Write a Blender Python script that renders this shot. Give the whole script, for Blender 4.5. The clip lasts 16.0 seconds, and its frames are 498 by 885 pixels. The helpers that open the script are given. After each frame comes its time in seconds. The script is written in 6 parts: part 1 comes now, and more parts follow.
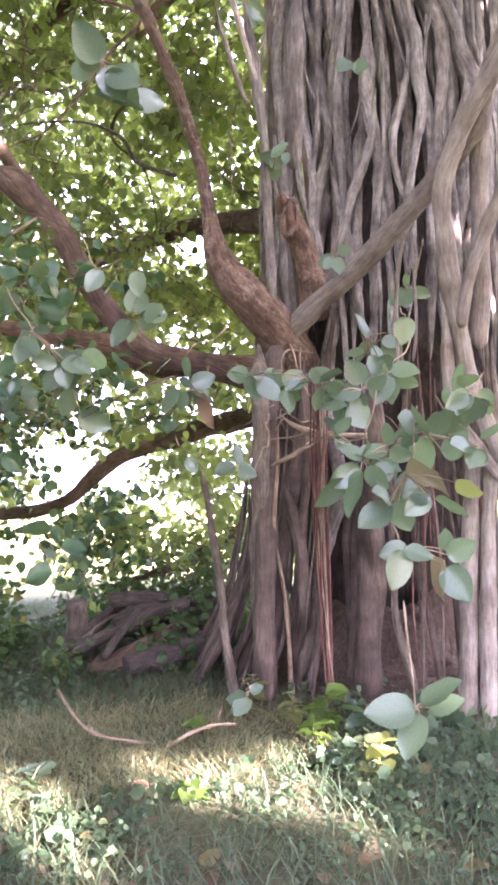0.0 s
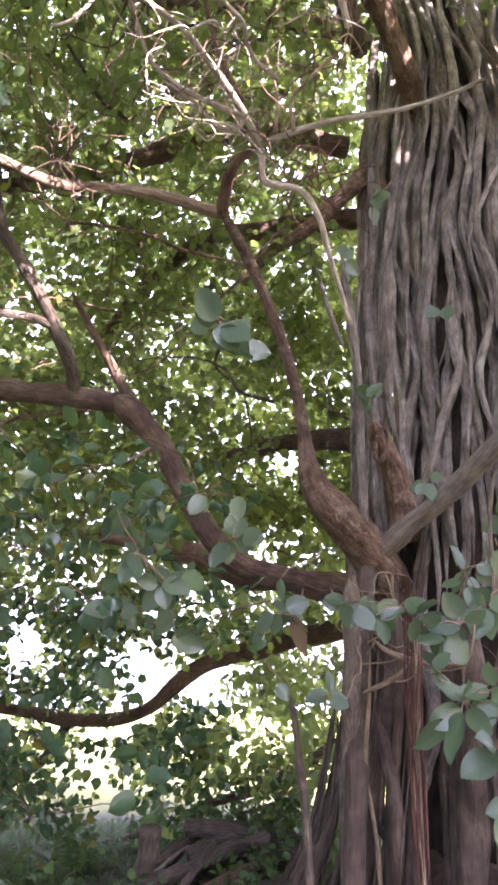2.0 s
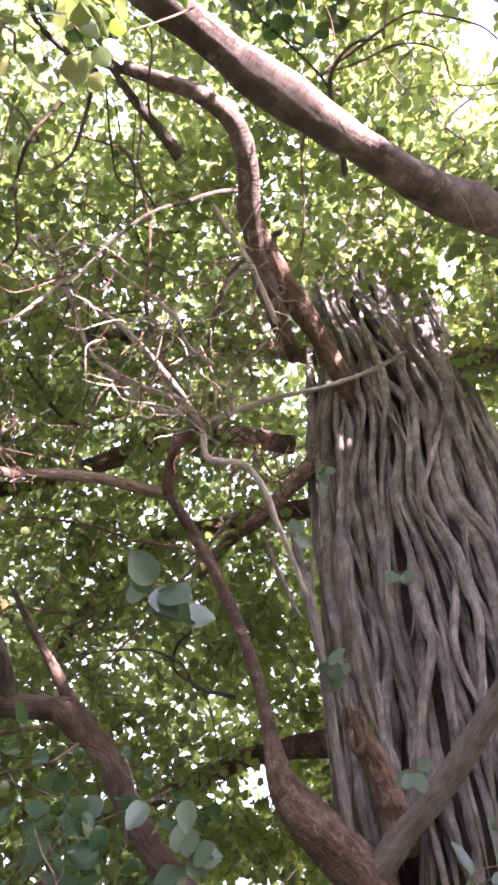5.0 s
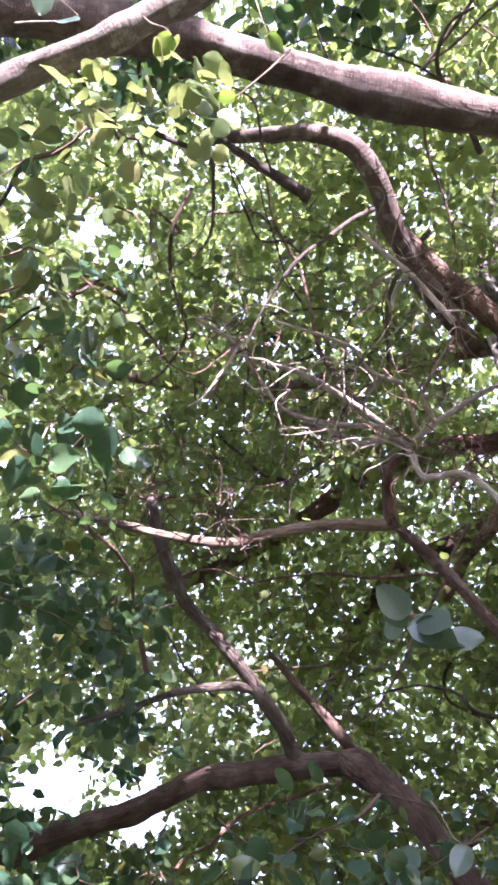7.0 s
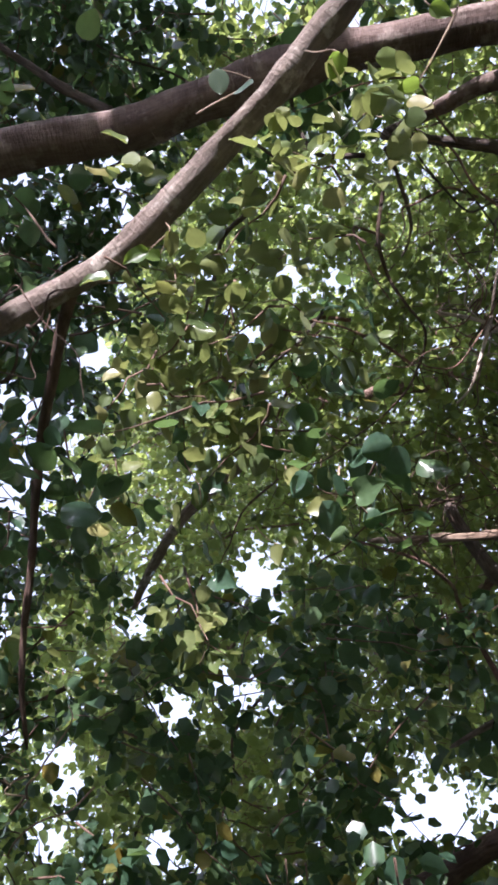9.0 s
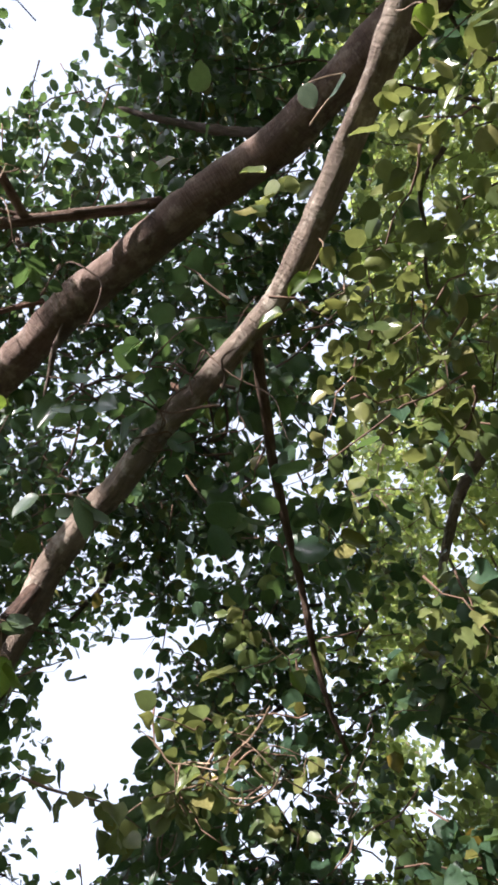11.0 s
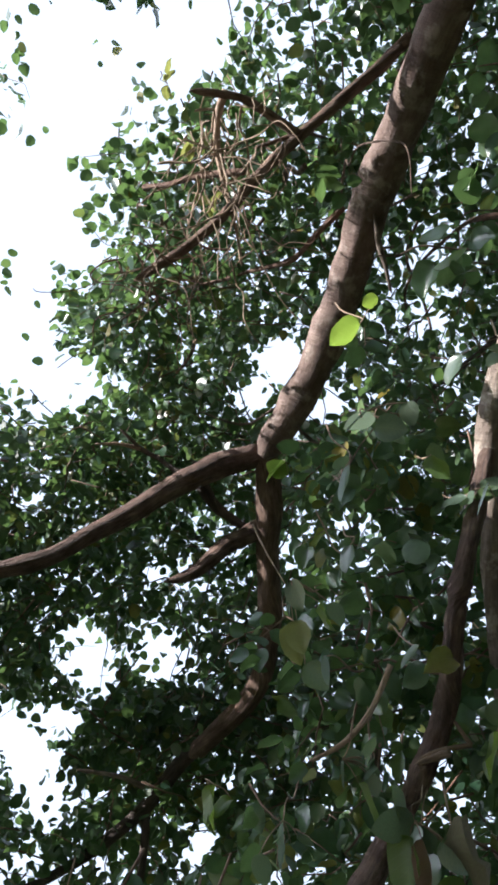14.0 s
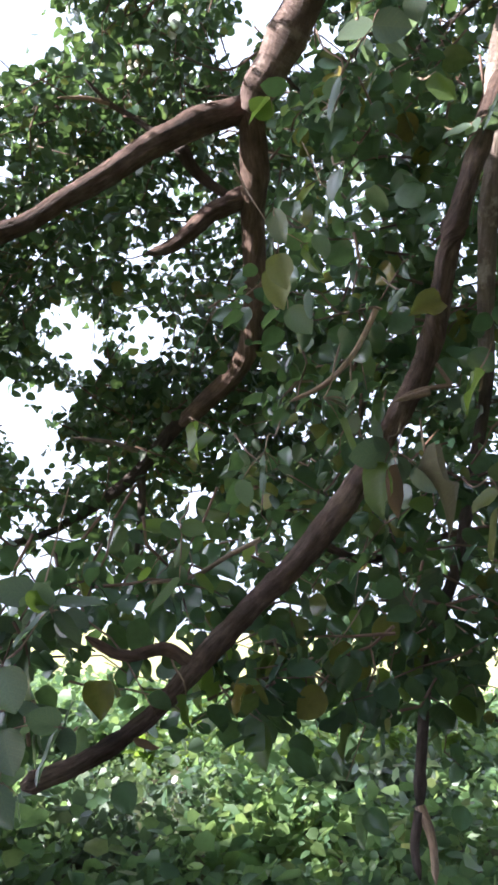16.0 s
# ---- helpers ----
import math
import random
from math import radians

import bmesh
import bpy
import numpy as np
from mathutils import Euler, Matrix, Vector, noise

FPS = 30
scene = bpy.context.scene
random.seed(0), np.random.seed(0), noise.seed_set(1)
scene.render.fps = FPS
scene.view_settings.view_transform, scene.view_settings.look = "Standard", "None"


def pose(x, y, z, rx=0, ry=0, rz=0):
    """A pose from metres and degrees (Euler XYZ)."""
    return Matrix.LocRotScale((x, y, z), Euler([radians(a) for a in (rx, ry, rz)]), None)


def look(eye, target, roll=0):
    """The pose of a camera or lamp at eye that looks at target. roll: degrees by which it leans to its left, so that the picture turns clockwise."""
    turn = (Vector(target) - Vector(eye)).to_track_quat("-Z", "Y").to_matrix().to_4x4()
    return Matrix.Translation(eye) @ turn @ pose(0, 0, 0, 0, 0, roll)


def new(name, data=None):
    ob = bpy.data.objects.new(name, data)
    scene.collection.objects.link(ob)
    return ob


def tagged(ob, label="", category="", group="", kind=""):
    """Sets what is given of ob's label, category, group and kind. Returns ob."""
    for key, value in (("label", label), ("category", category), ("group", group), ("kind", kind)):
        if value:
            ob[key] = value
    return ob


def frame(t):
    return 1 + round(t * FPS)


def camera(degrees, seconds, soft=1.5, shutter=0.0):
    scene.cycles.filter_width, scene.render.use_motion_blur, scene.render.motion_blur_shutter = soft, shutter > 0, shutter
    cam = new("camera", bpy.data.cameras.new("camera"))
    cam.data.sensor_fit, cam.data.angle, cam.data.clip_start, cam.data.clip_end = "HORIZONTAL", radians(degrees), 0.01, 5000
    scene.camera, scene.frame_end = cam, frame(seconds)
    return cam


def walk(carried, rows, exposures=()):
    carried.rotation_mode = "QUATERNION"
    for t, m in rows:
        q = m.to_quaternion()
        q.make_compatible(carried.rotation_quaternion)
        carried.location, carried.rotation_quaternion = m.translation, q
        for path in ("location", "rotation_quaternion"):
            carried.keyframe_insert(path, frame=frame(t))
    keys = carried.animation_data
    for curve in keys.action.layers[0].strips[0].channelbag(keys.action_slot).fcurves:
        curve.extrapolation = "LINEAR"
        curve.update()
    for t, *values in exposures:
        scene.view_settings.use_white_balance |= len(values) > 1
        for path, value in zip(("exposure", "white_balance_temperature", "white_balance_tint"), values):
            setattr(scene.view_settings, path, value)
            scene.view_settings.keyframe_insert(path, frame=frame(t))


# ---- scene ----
# ---------------- camera and walk ----------------
cam = camera(37.06, 16.0, soft=3.1)
PATH = [
    (0.0, -0.045, -0.172, 1.303, 94.52, 2.57, -13.63),
    (0.5, -0.068, -0.215, 1.331, 98.53, 1.81, -11.92),
    (1.0, -0.089, -0.260, 1.362, 103.16, 1.09, -10.56),
    (1.5, -0.116, -0.259, 1.391, 106.32, -0.04, -7.80),
    (2.0, -0.133, -0.286, 1.407, 109.87, -0.52, -7.88),
    (2.5, -0.146, -0.299, 1.419, 114.16, -0.14, -8.96),
    (3.0, -0.165, -0.207, 1.437, 119.19, 0.40, -9.70),
    (3.2, -0.177, -0.171, 1.443, 121.72, 2.46, -10.75),
    (5.3, 0.085, 0.132, 1.316, 135.08, 3.71, -6.11),
    (5.5, 0.088, 0.146, 1.335, 135.58, 3.55, -4.58),
    (6.0, 0.077, 0.139, 1.333, 136.85, 3.82, 2.48),
    (6.5, 0.031, 0.143, 1.339, 137.72, 3.95, 9.13),
    (7.0, 0.004, 0.141, 1.346, 138.77, 3.72, 14.23),
    (7.5, -0.031, 0.120, 1.363, 139.20, 3.39, 20.21),
    (8.0, -0.122, 0.079, 1.372, 140.60, 3.14, 25.98),
    (8.5, -0.184, 0.039, 1.382, 140.87, 2.28, 33.82),
    (8.7, -0.178, 0.048, 1.377, 141.13, 1.92, 36.52),
    (10.8, 0.201, 0.269, 1.567, 136.90, -5.75, 65.52),
    (11.0, 0.203, 0.255, 1.560, 136.85, -5.65, 68.06),
    (11.5, 0.191, 0.228, 1.555, 136.14, -5.39, 74.15),
    (12.0, 0.161, 0.212, 1.542, 135.74, -4.75, 81.47),
    (12.5, 0.138, 0.199, 1.524, 134.80, -3.74, 88.58),
    (13.0, 0.109, 0.146, 1.502, 134.87, -3.94, 95.05),
    (13.5, 0.088, 0.060, 1.490, 133.78, -2.90, 102.14),
    (14.0, 0.019, -0.020, 1.455, 126.83, -3.28, 104.58),
    (14.5, -0.064, -0.031, 1.428, 119.93, -3.25, 105.26),
    (15.0, -0.128, -0.025, 1.386, 114.03, -2.25, 105.71),
    (15.5, -0.153, -0.046, 1.356, 109.07, -2.68, 104.36),
    (16.0, -0.214, -0.039, 1.319, 104.49, -2.35, 104.20),
]
EXPOSURES = [(0.0, 4.3, 5640, 36), (1.0, 3.93, 5660, 34), (1.5, 3.52, 5660, 32), (2.0, 3.56, 5620, 33), (3.2, 3.6, 5590, 35), (5.3, 3.3, 5570, 39), (7.0, 3.0, 5080, 37), (8.3, 2.05, 5080, 28), (8.7, 1.77, 5150, 27),
             (10.8, 1.45, 5650, 18), (13.0, 1.47, 5700, 14), (14.5, 1.55, 5250, 12), (15.5, 1.75, 5250, 17), (16.0, 2.27, 5400, 19)]
walk(cam, [(t, pose(x, y, z, rx, ry, rz)) for t, x, y, z, rx, ry, rz in PATH], EXPOSURES)

# ---------------- sky and sun ----------------
SUN_TO = Vector((0.42, -0.82, 0.36)).normalized()
world = bpy.data.worlds.new("sky")
scene.world = world
world.use_nodes = True
sky = world.node_tree.nodes.new("ShaderNodeTexSky")
sky.sky_type = "NISHITA"
sky.sun_disc = False
sky.sun_elevation = math.asin(SUN_TO.z)
sky.sun_rotation = math.atan2(SUN_TO.x, SUN_TO.y)
sky.dust_density = 7.0
sky.air_density = 1.0
sky.ozone_density = 0.5
background = world.node_tree.nodes["Background"]
background.inputs["Strength"].default_value = 0.052
haze = world.node_tree.nodes.new("ShaderNodeHueSaturation")
haze.inputs["Saturation"].default_value, haze.inputs["Value"].default_value = 0.35, 2.0
world.node_tree.links.new(sky.outputs[0], haze.inputs["Color"])
cloud = world.node_tree.nodes.new("ShaderNodeMix")
cloud.data_type = "RGBA"
cloud.inputs[0].default_value, cloud.inputs[7].default_value = 0.5, (12.4, 12.8, 13.4, 1)
world.node_tree.links.new(haze.outputs[0], cloud.inputs[6])
world.node_tree.links.new(cloud.outputs[2], background.inputs["Color"])
sun_data = bpy.data.lights.new("sun", "SUN")
sun_data.energy, sun_data.angle, sun_data.color = 5.0, radians(0.6), (1.0, 0.87, 0.67)
sun = new("sun", sun_data)
sun.matrix_world = look(SUN_TO * 40, (0, 0, 0))


# ---------------- materials ----------------
def material(name, rough=0.8):
    m = bpy.data.materials.new(name)
    m.use_nodes = True
    b = m.node_tree.nodes["Principled BSDF"]
    b.inputs["Roughness"].default_value = rough
    return m, m.node_tree.nodes, m.node_tree.links, b


def noise_tex(n, l, scale, detail=6.0, rough=0.6, stretch=None, coord="Object"):
    tc = n.new("ShaderNodeTexCoord")
    t = n.new("ShaderNodeTexNoise")
    t.inputs["Scale"].default_value, t.inputs["Detail"].default_value, t.inputs["Roughness"].default_value = scale, detail, rough
    if stretch:
        mp = n.new("ShaderNodeMapping")
        mp.inputs["Scale"].default_value = stretch
        l.new(tc.outputs[coord], mp.inputs["Vector"])
        l.new(mp.outputs[0], t.inputs["Vector"])
    else:
        l.new(tc.outputs[coord], t.inputs["Vector"])
    return t


def ramp(n, l, src, *stops):
    r = n.new("ShaderNodeValToRGB")
    els = r.color_ramp.elements
    while len(els) < len(stops):
        els.new(0.5)
    for e, (p, c) in zip(els, stops):
        e.position, e.color = p, (*c, 1)
    l.new(src, r.inputs["Fac"])
    return r


def mixed(n, l, a, b, fac, mode="MIX"):
    m = n.new("ShaderNodeMix")
    m.data_type, m.blend_type = "RGBA", mode
    for src, key in ((a, 6), (b, 7)):
        if isinstance(src, tuple):
            m.inputs[key].default_value = (*src, 1)
        else:
            l.new(src, m.inputs[key])
    if isinstance(fac, float):
        m.inputs[0].default_value = fac
    else:
        l.new(fac, m.inputs[0])
    return m.outputs[2]


def bumped(n, l, b, height, strength, dist):
    bp = n.new("ShaderNodeBump")
    bp.inputs["Strength"].default_value, bp.inputs["Distance"].default_value = strength, dist
    l.new(height, bp.inputs["Height"])
    l.new(bp.outputs[0], b.inputs["Normal"])


def along_grain(n, l, scale, detail, rough):
    """Noise drawn out along a limb, by the grain stored on its mesh."""
    at = n.new("ShaderNodeAttribute")
    at.attribute_name = "grain"
    t = n.new("ShaderNodeTexNoise")
    t.inputs["Scale"].default_value, t.inputs["Detail"].default_value, t.inputs["Roughness"].default_value = scale, detail, rough
    l.new(at.outputs["Vector"], t.inputs["Vector"])
    return t


def bark(name, dark, mid, light, patch=None, grain=True, relief=0.05, plates=0.0, streak=0.8, rings=0.0, spots=14.0):
    m, n, l, b = material(name, 0.85)
    big = noise_tex(n, l, 5.0, 5.0, 0.6)
    fine = along_grain(n, l, 60.0, 6.0, 0.7) if grain else noise_tex(n, l, 45.0, 6.0, 0.7, (1, 1, 0.2))
    c1 = ramp(n, l, big.outputs[0], (0.3, dark), (0.5, mid), (0.72, light)).outputs[0]
    c2 = ramp(n, l, fine.outputs[0], (0.34, (0.4, 0.37, 0.36)), (0.6, (1.35, 1.33, 1.3))).outputs[0]
    col = mixed(n, l, c1, c2, streak, "MULTIPLY")
    if patch:
        pn = noise_tex(n, l, spots, 5.0, 0.62)
        col = mixed(n, l, col, patch, ramp(n, l, pn.outputs[0], (0.54, (0, 0, 0)), (0.64, (0.8, 0.8, 0.8))).outputs[0])
    oi = n.new("ShaderNodeObjectInfo")
    col = mixed(n, l, col, ramp(n, l, oi.outputs["Random"], (0.0, (0.7, 0.66, 0.65)), (1.0, (1.18, 1.14, 1.12))).outputs[0], 0.85, "MULTIPLY")
    l.new(col, b.inputs["Base Color"])
    rel = along_grain(n, l, 30.0, 8.0, 0.72) if grain else noise_tex(n, l, 24.0, 8.0, 0.72, (1, 1, 0.16))
    high = rel.outputs[0]
    if plates:
        vo = n.new("ShaderNodeTexVoronoi")
        vo.inputs["Scale"].default_value = 38.0
        tc = n.new("ShaderNodeTexCoord")
        l.new(tc.outputs["Object"], vo.inputs["Vector"])
        high = mixed(n, l, high, vo.outputs["Distance"], plates)
    if rings:
        at, sq = n.new("ShaderNodeAttribute"), n.new("ShaderNodeVectorMath")
        at.attribute_name = "grain"
        sq.operation = "MULTIPLY"
        sq.inputs[1].default_value = (0.16, 0.16, 6.0)
        l.new(at.outputs["Vector"], sq.inputs[0])
        rn = n.new("ShaderNodeTexNoise")
        rn.inputs["Scale"].default_value, rn.inputs["Detail"].default_value, rn.inputs["Roughness"].default_value = 55.0, 4.0, 0.6
        l.new(sq.outputs[0], rn.inputs["Vector"])
        high = mixed(n, l, high, rn.outputs[0], rings)
    bumped(n, l, b, high, 1.0, relief)
    return m


BARK = {
    "brown": bark("brown_knobby_bark", (0.11, 0.064, 0.048), (0.24, 0.152, 0.115), (0.36, 0.25, 0.2), patch=(0.4, 0.31, 0.255), relief=0.07, plates=0.2),
    "rust": bark("rusty_bark", (0.12, 0.064, 0.045), (0.22, 0.13, 0.096), (0.31, 0.2, 0.155), relief=0.06),
    "bark": bark("smooth_brown_bark", (0.085, 0.055, 0.042), (0.16, 0.105, 0.08), (0.26, 0.18, 0.14)),
    "bark2": bark("reddish_brown_bark", (0.09, 0.054, 0.043), (0.2, 0.128, 0.103), (0.35, 0.255, 0.21), relief=0.09, streak=0.75),
    "stringy": bark("stringy_reddish_bark", (0.085, 0.052, 0.043), (0.24, 0.162, 0.133), (0.46, 0.36, 0.3), relief=0.14, streak=1.0, plates=0.12),
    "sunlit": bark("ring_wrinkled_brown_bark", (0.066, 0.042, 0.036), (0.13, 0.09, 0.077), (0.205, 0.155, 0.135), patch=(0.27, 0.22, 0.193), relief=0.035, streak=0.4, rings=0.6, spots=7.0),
    "mottled": bark("mottled_bark", (0.14, 0.108, 0.09), (0.24, 0.195, 0.165), (0.35, 0.3, 0.26), patch=(0.55, 0.5, 0.44), streak=0.45, rings=0.35, spots=9.0),
    "dark": bark("dark_bark", (0.05, 0.038, 0.034), (0.09, 0.068, 0.06), (0.15, 0.118, 0.103)),
    "grey": bark("grey_brown_bark", (0.1, 0.075, 0.062), (0.19, 0.15, 0.125), (0.3, 0.25, 0.21)),
    "tan": bark("tan_twig_bark", (0.2, 0.14, 0.1), (0.31, 0.23, 0.17), (0.42, 0.34, 0.26), relief=0.02),
    "white": bark("bleached_twig_bark", (0.3, 0.25, 0.21), (0.45, 0.39, 0.34), (0.58, 0.52, 0.46), relief=0.02),
    "pale": bark("pale_root_bark", (0.17, 0.135, 0.118), (0.28, 0.235, 0.21), (0.39, 0.345, 0.315), relief=0.03, streak=0.55),
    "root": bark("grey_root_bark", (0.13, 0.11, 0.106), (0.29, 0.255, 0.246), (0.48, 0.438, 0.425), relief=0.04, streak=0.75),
    # lower root bark: brown, darkened to carry the shade at the trunk's foot
    "root_low": bark("shade_darkened_root_bark", (0.05, 0.034, 0.028), (0.105, 0.075, 0.063), (0.185, 0.14, 0.118), relief=0.03, streak=0.55),
    "red": bark("reddish_hanging_root", (0.09, 0.036, 0.031), (0.16, 0.072, 0.06), (0.23, 0.118, 0.098), relief=0.01),
    # near-black tone stands in for shade behind the roots and in the knot
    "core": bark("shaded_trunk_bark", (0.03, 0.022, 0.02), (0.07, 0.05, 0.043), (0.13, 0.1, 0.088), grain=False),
    "earth": bark("stony_red_earth", (0.09, 0.06, 0.046), (0.17, 0.118, 0.093), (0.27, 0.2, 0.165), grain=False, relief=0.03),
}


def leaf_material(name, low, mid, high, glow, translucent=0.4, rough=0.42, veins=False, old=(0.2, 0.15, 0.03)):
    m, n, l, b = material(name, rough)
    geo = n.new("ShaderNodeNewGeometry")
    col = ramp(n, l, geo.outputs["Random Per Island"], (0.0, low), (0.55, mid), (0.9, high), (1.0, old)).outputs[0]
    spot = noise_tex(n, l, 30.0, 4.0)
    col = mixed(n, l, col, ramp(n, l, spot.outputs[0], (0.35, (0.75, 0.75, 0.7)), (0.6, (1.1, 1.1, 1.0))).outputs[0], 0.7, "MULTIPLY")
    if veins:
        oi = n.new("ShaderNodeObjectInfo")
        col = mixed(n, l, col, ramp(n, l, oi.outputs["Random"], (0.0, (0.7, 0.75, 0.8)), (1.0, (1.25, 1.2, 1.1))).outputs[0], 1.0, "MULTIPLY")
        tc, sep = n.new("ShaderNodeTexCoord"), n.new("ShaderNodeSeparateXYZ")
        l.new(tc.outputs["Object"], sep.inputs[0])
        ax = n.new("ShaderNodeMath")
        ax.operation = "ABSOLUTE"
        l.new(sep.outputs["X"], ax.inputs[0])
        slant = n.new("ShaderNodeMath")
        slant.operation = "MULTIPLY_ADD"
        slant.inputs[1].default_value = -0.75
        l.new(ax.outputs[0], slant.inputs[0])
        l.new(sep.outputs["Y"], slant.inputs[2])
        rep = n.new("ShaderNodeMath")
        rep.operation = "PINGPONG"
        rep.inputs[1].default_value = 0.085
        l.new(slant.outputs[0], rep.inputs[0])
        low_of = n.new("ShaderNodeMath")
        low_of.operation = "MINIMUM"
        l.new(rep.outputs[0], low_of.inputs[0])
        l.new(ax.outputs[0], low_of.inputs[1])
        vein = ramp(n, l, low_of.outputs[0], (0.002, (0.24, 0.24, 0.24)), (0.014, (0, 0, 0))).outputs[0]
        col = mixed(n, l, col, (0.2, 0.24, 0.12), vein)
        hole = noise_tex(n, l, 7.0, 2.0)
        col = mixed(n, l, col, (0.17, 0.12, 0.06), ramp(n, l, hole.outputs[0], (0.66, (0, 0, 0)), (0.72, (0.8, 0.8, 0.8))).outputs[0])
    l.new(col, b.inputs["Base Color"])
    b.inputs["Specular IOR Level"].default_value = 0.85 if veins else 0.65
    tr = n.new("ShaderNodeBsdfTranslucent")
    l.new(mixed(n, l, col, glow, 0.6), tr.inputs["Color"])
    mx = n.new("ShaderNodeMixShader")
    mx.inputs[0].default_value = translucent
    l.new(b.outputs[0], mx.inputs[1])
    l.new(tr.outputs[0], mx.inputs[2])
    l.new(mx.outputs[0], n["Material Output"].inputs["Surface"])
    return m


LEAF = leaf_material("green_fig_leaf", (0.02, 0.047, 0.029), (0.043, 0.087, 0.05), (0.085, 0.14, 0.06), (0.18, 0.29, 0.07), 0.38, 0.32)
# LEAF lightened for the back crown: sun and haze put into the colour
LEAF_BACK = leaf_material("fig_leaf_lightened_for_sun", (0.042, 0.078, 0.05), (0.096, 0.14, 0.074), (0.17, 0.205, 0.08), (0.52, 0.62, 0.14), 0.58, old=(0.2, 0.15, 0.06))
# paler, yellower leaf that puts sunshine into the colour of the lit clusters
LEAF_PALE = leaf_material("fig_leaf_tinted_for_sun", (0.06, 0.095, 0.04), (0.14, 0.18, 0.065), (0.23, 0.24, 0.1), (0.4, 0.45, 0.12), 0.36, 0.28, old=(0.26, 0.24, 0.1))
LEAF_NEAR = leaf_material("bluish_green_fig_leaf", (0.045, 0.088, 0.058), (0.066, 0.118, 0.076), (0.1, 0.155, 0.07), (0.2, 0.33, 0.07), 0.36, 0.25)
LEAF_DRY = leaf_material("dry_brown_leaf", (0.13, 0.08, 0.05), (0.2, 0.125, 0.085), (0.26, 0.18, 0.13), (0.3, 0.2, 0.12), 0.3, 0.7)
GRASS = leaf_material("grass_blade", (0.055, 0.09, 0.06), (0.085, 0.125, 0.078), (0.15, 0.165, 0.1), (0.2, 0.27, 0.09), 0.35, 0.55, old=(0.16, 0.15, 0.09))
STRAW = leaf_material("straw_grass_blade", (0.16, 0.16, 0.09), (0.27, 0.25, 0.14), (0.42, 0.37, 0.23), (0.4, 0.38, 0.2), 0.35, 0.6)
CROP = leaf_material("field_plant_leaf", (0.05, 0.105, 0.06), (0.105, 0.19, 0.085), (0.19, 0.28, 0.1), (0.3, 0.44, 0.13), 0.48, 0.45, old=(0.24, 0.27, 0.1))

WEED = leaf_material("weed_leaf", (0.045, 0.08, 0.05), (0.07, 0.115, 0.065), (0.115, 0.155, 0.085), (0.2, 0.29, 0.1), 0.35, 0.5, old=(0.14, 0.15, 0.08))

GROUND, gn, gl, gb = material("leaf_littered_soil", 0.95)
g1 = noise_tex(gn, gl, 0.5, 6.0)
g2 = noise_tex(gn, gl, 14.0, 8.0, 0.7)
gc = ramp(gn, gl, g1.outputs[0], (0.3, (0.06, 0.055, 0.032)), (0.52, (0.1, 0.095, 0.05)), (0.7, (0.16, 0.14, 0.075))).outputs[0]
gc = mixed(gn, gl, gc, ramp(gn, gl, g2.outputs[0], (0.3, (0.4, 0.4, 0.38)), (0.65, (1.1, 1.1, 1.05))).outputs[0], 0.85, "MULTIPLY")
gp = gn.new("ShaderNodeNewGeometry")
gd = gn.new("ShaderNodeVectorMath")
gd.operation = "LENGTH"
gl.new(gp.outputs["Position"], gd.inputs[0])
gfar = gn.new("ShaderNodeMapRange")
gfar.inputs["From Min"].default_value, gfar.inputs["From Max"].default_value = 12.0, 17.0
gl.new(gd.outputs["Value"], gfar.inputs["Value"])
# far field: yellow-green plants, brightened to paint in the sunlight on them
sunlit_crop = ramp(gn, gl, g1.outputs[0], (0.3, (0.33, 0.34, 0.1)), (0.7, (0.5, 0.47, 0.17))).outputs[0]
gc = mixed(gn, gl, gc, sunlit_crop, gfar.outputs[0])
gl.new(gc, gb.inputs["Base Color"])
bumped(gn, gl, gb, g2.outputs[0], 0.9, 0.05)


# ---------------- mesh helpers ----------------
rng = np.random.default_rng(7)


def raw_mesh(name, verts, faces, mat, smooth=True, grain=None):
    """A mesh from an (n, 3) array and an (m, k) array of vertex indices."""
    me = bpy.data.meshes.new(name)
    nv, (nf, k) = len(verts), faces.shape
    me.vertices.add(nv)
    me.vertices.foreach_set("co", np.ascontiguousarray(verts, dtype=np.float32).ravel())
    me.loops.add(nf * k)
    me.loops.foreach_set("vertex_index", np.ascontiguousarray(faces, dtype=np.int32).ravel())
    me.polygons.add(nf)
    me.polygons.foreach_set("loop_start", np.arange(0, nf * k, k, dtype=np.int32))
    me.update(calc_edges=True)
    me.validate()
    me.polygons.foreach_set("use_smooth", np.full(len(me.polygons), smooth))
    me.materials.append(mat)
    if grain is not None:
        me.attributes.new("grain", "FLOAT_VECTOR", "POINT").data.foreach_set("vector", np.ascontiguousarray(grain, dtype=np.float32).ravel())
    return me


def child(name, me, parent, label="", kind=""):
    ob = new(name, me)
    ob.parent = parent
    ob.matrix_parent_inverse = parent.matrix_world.inverted()
    return tagged(ob, label, kind=kind)


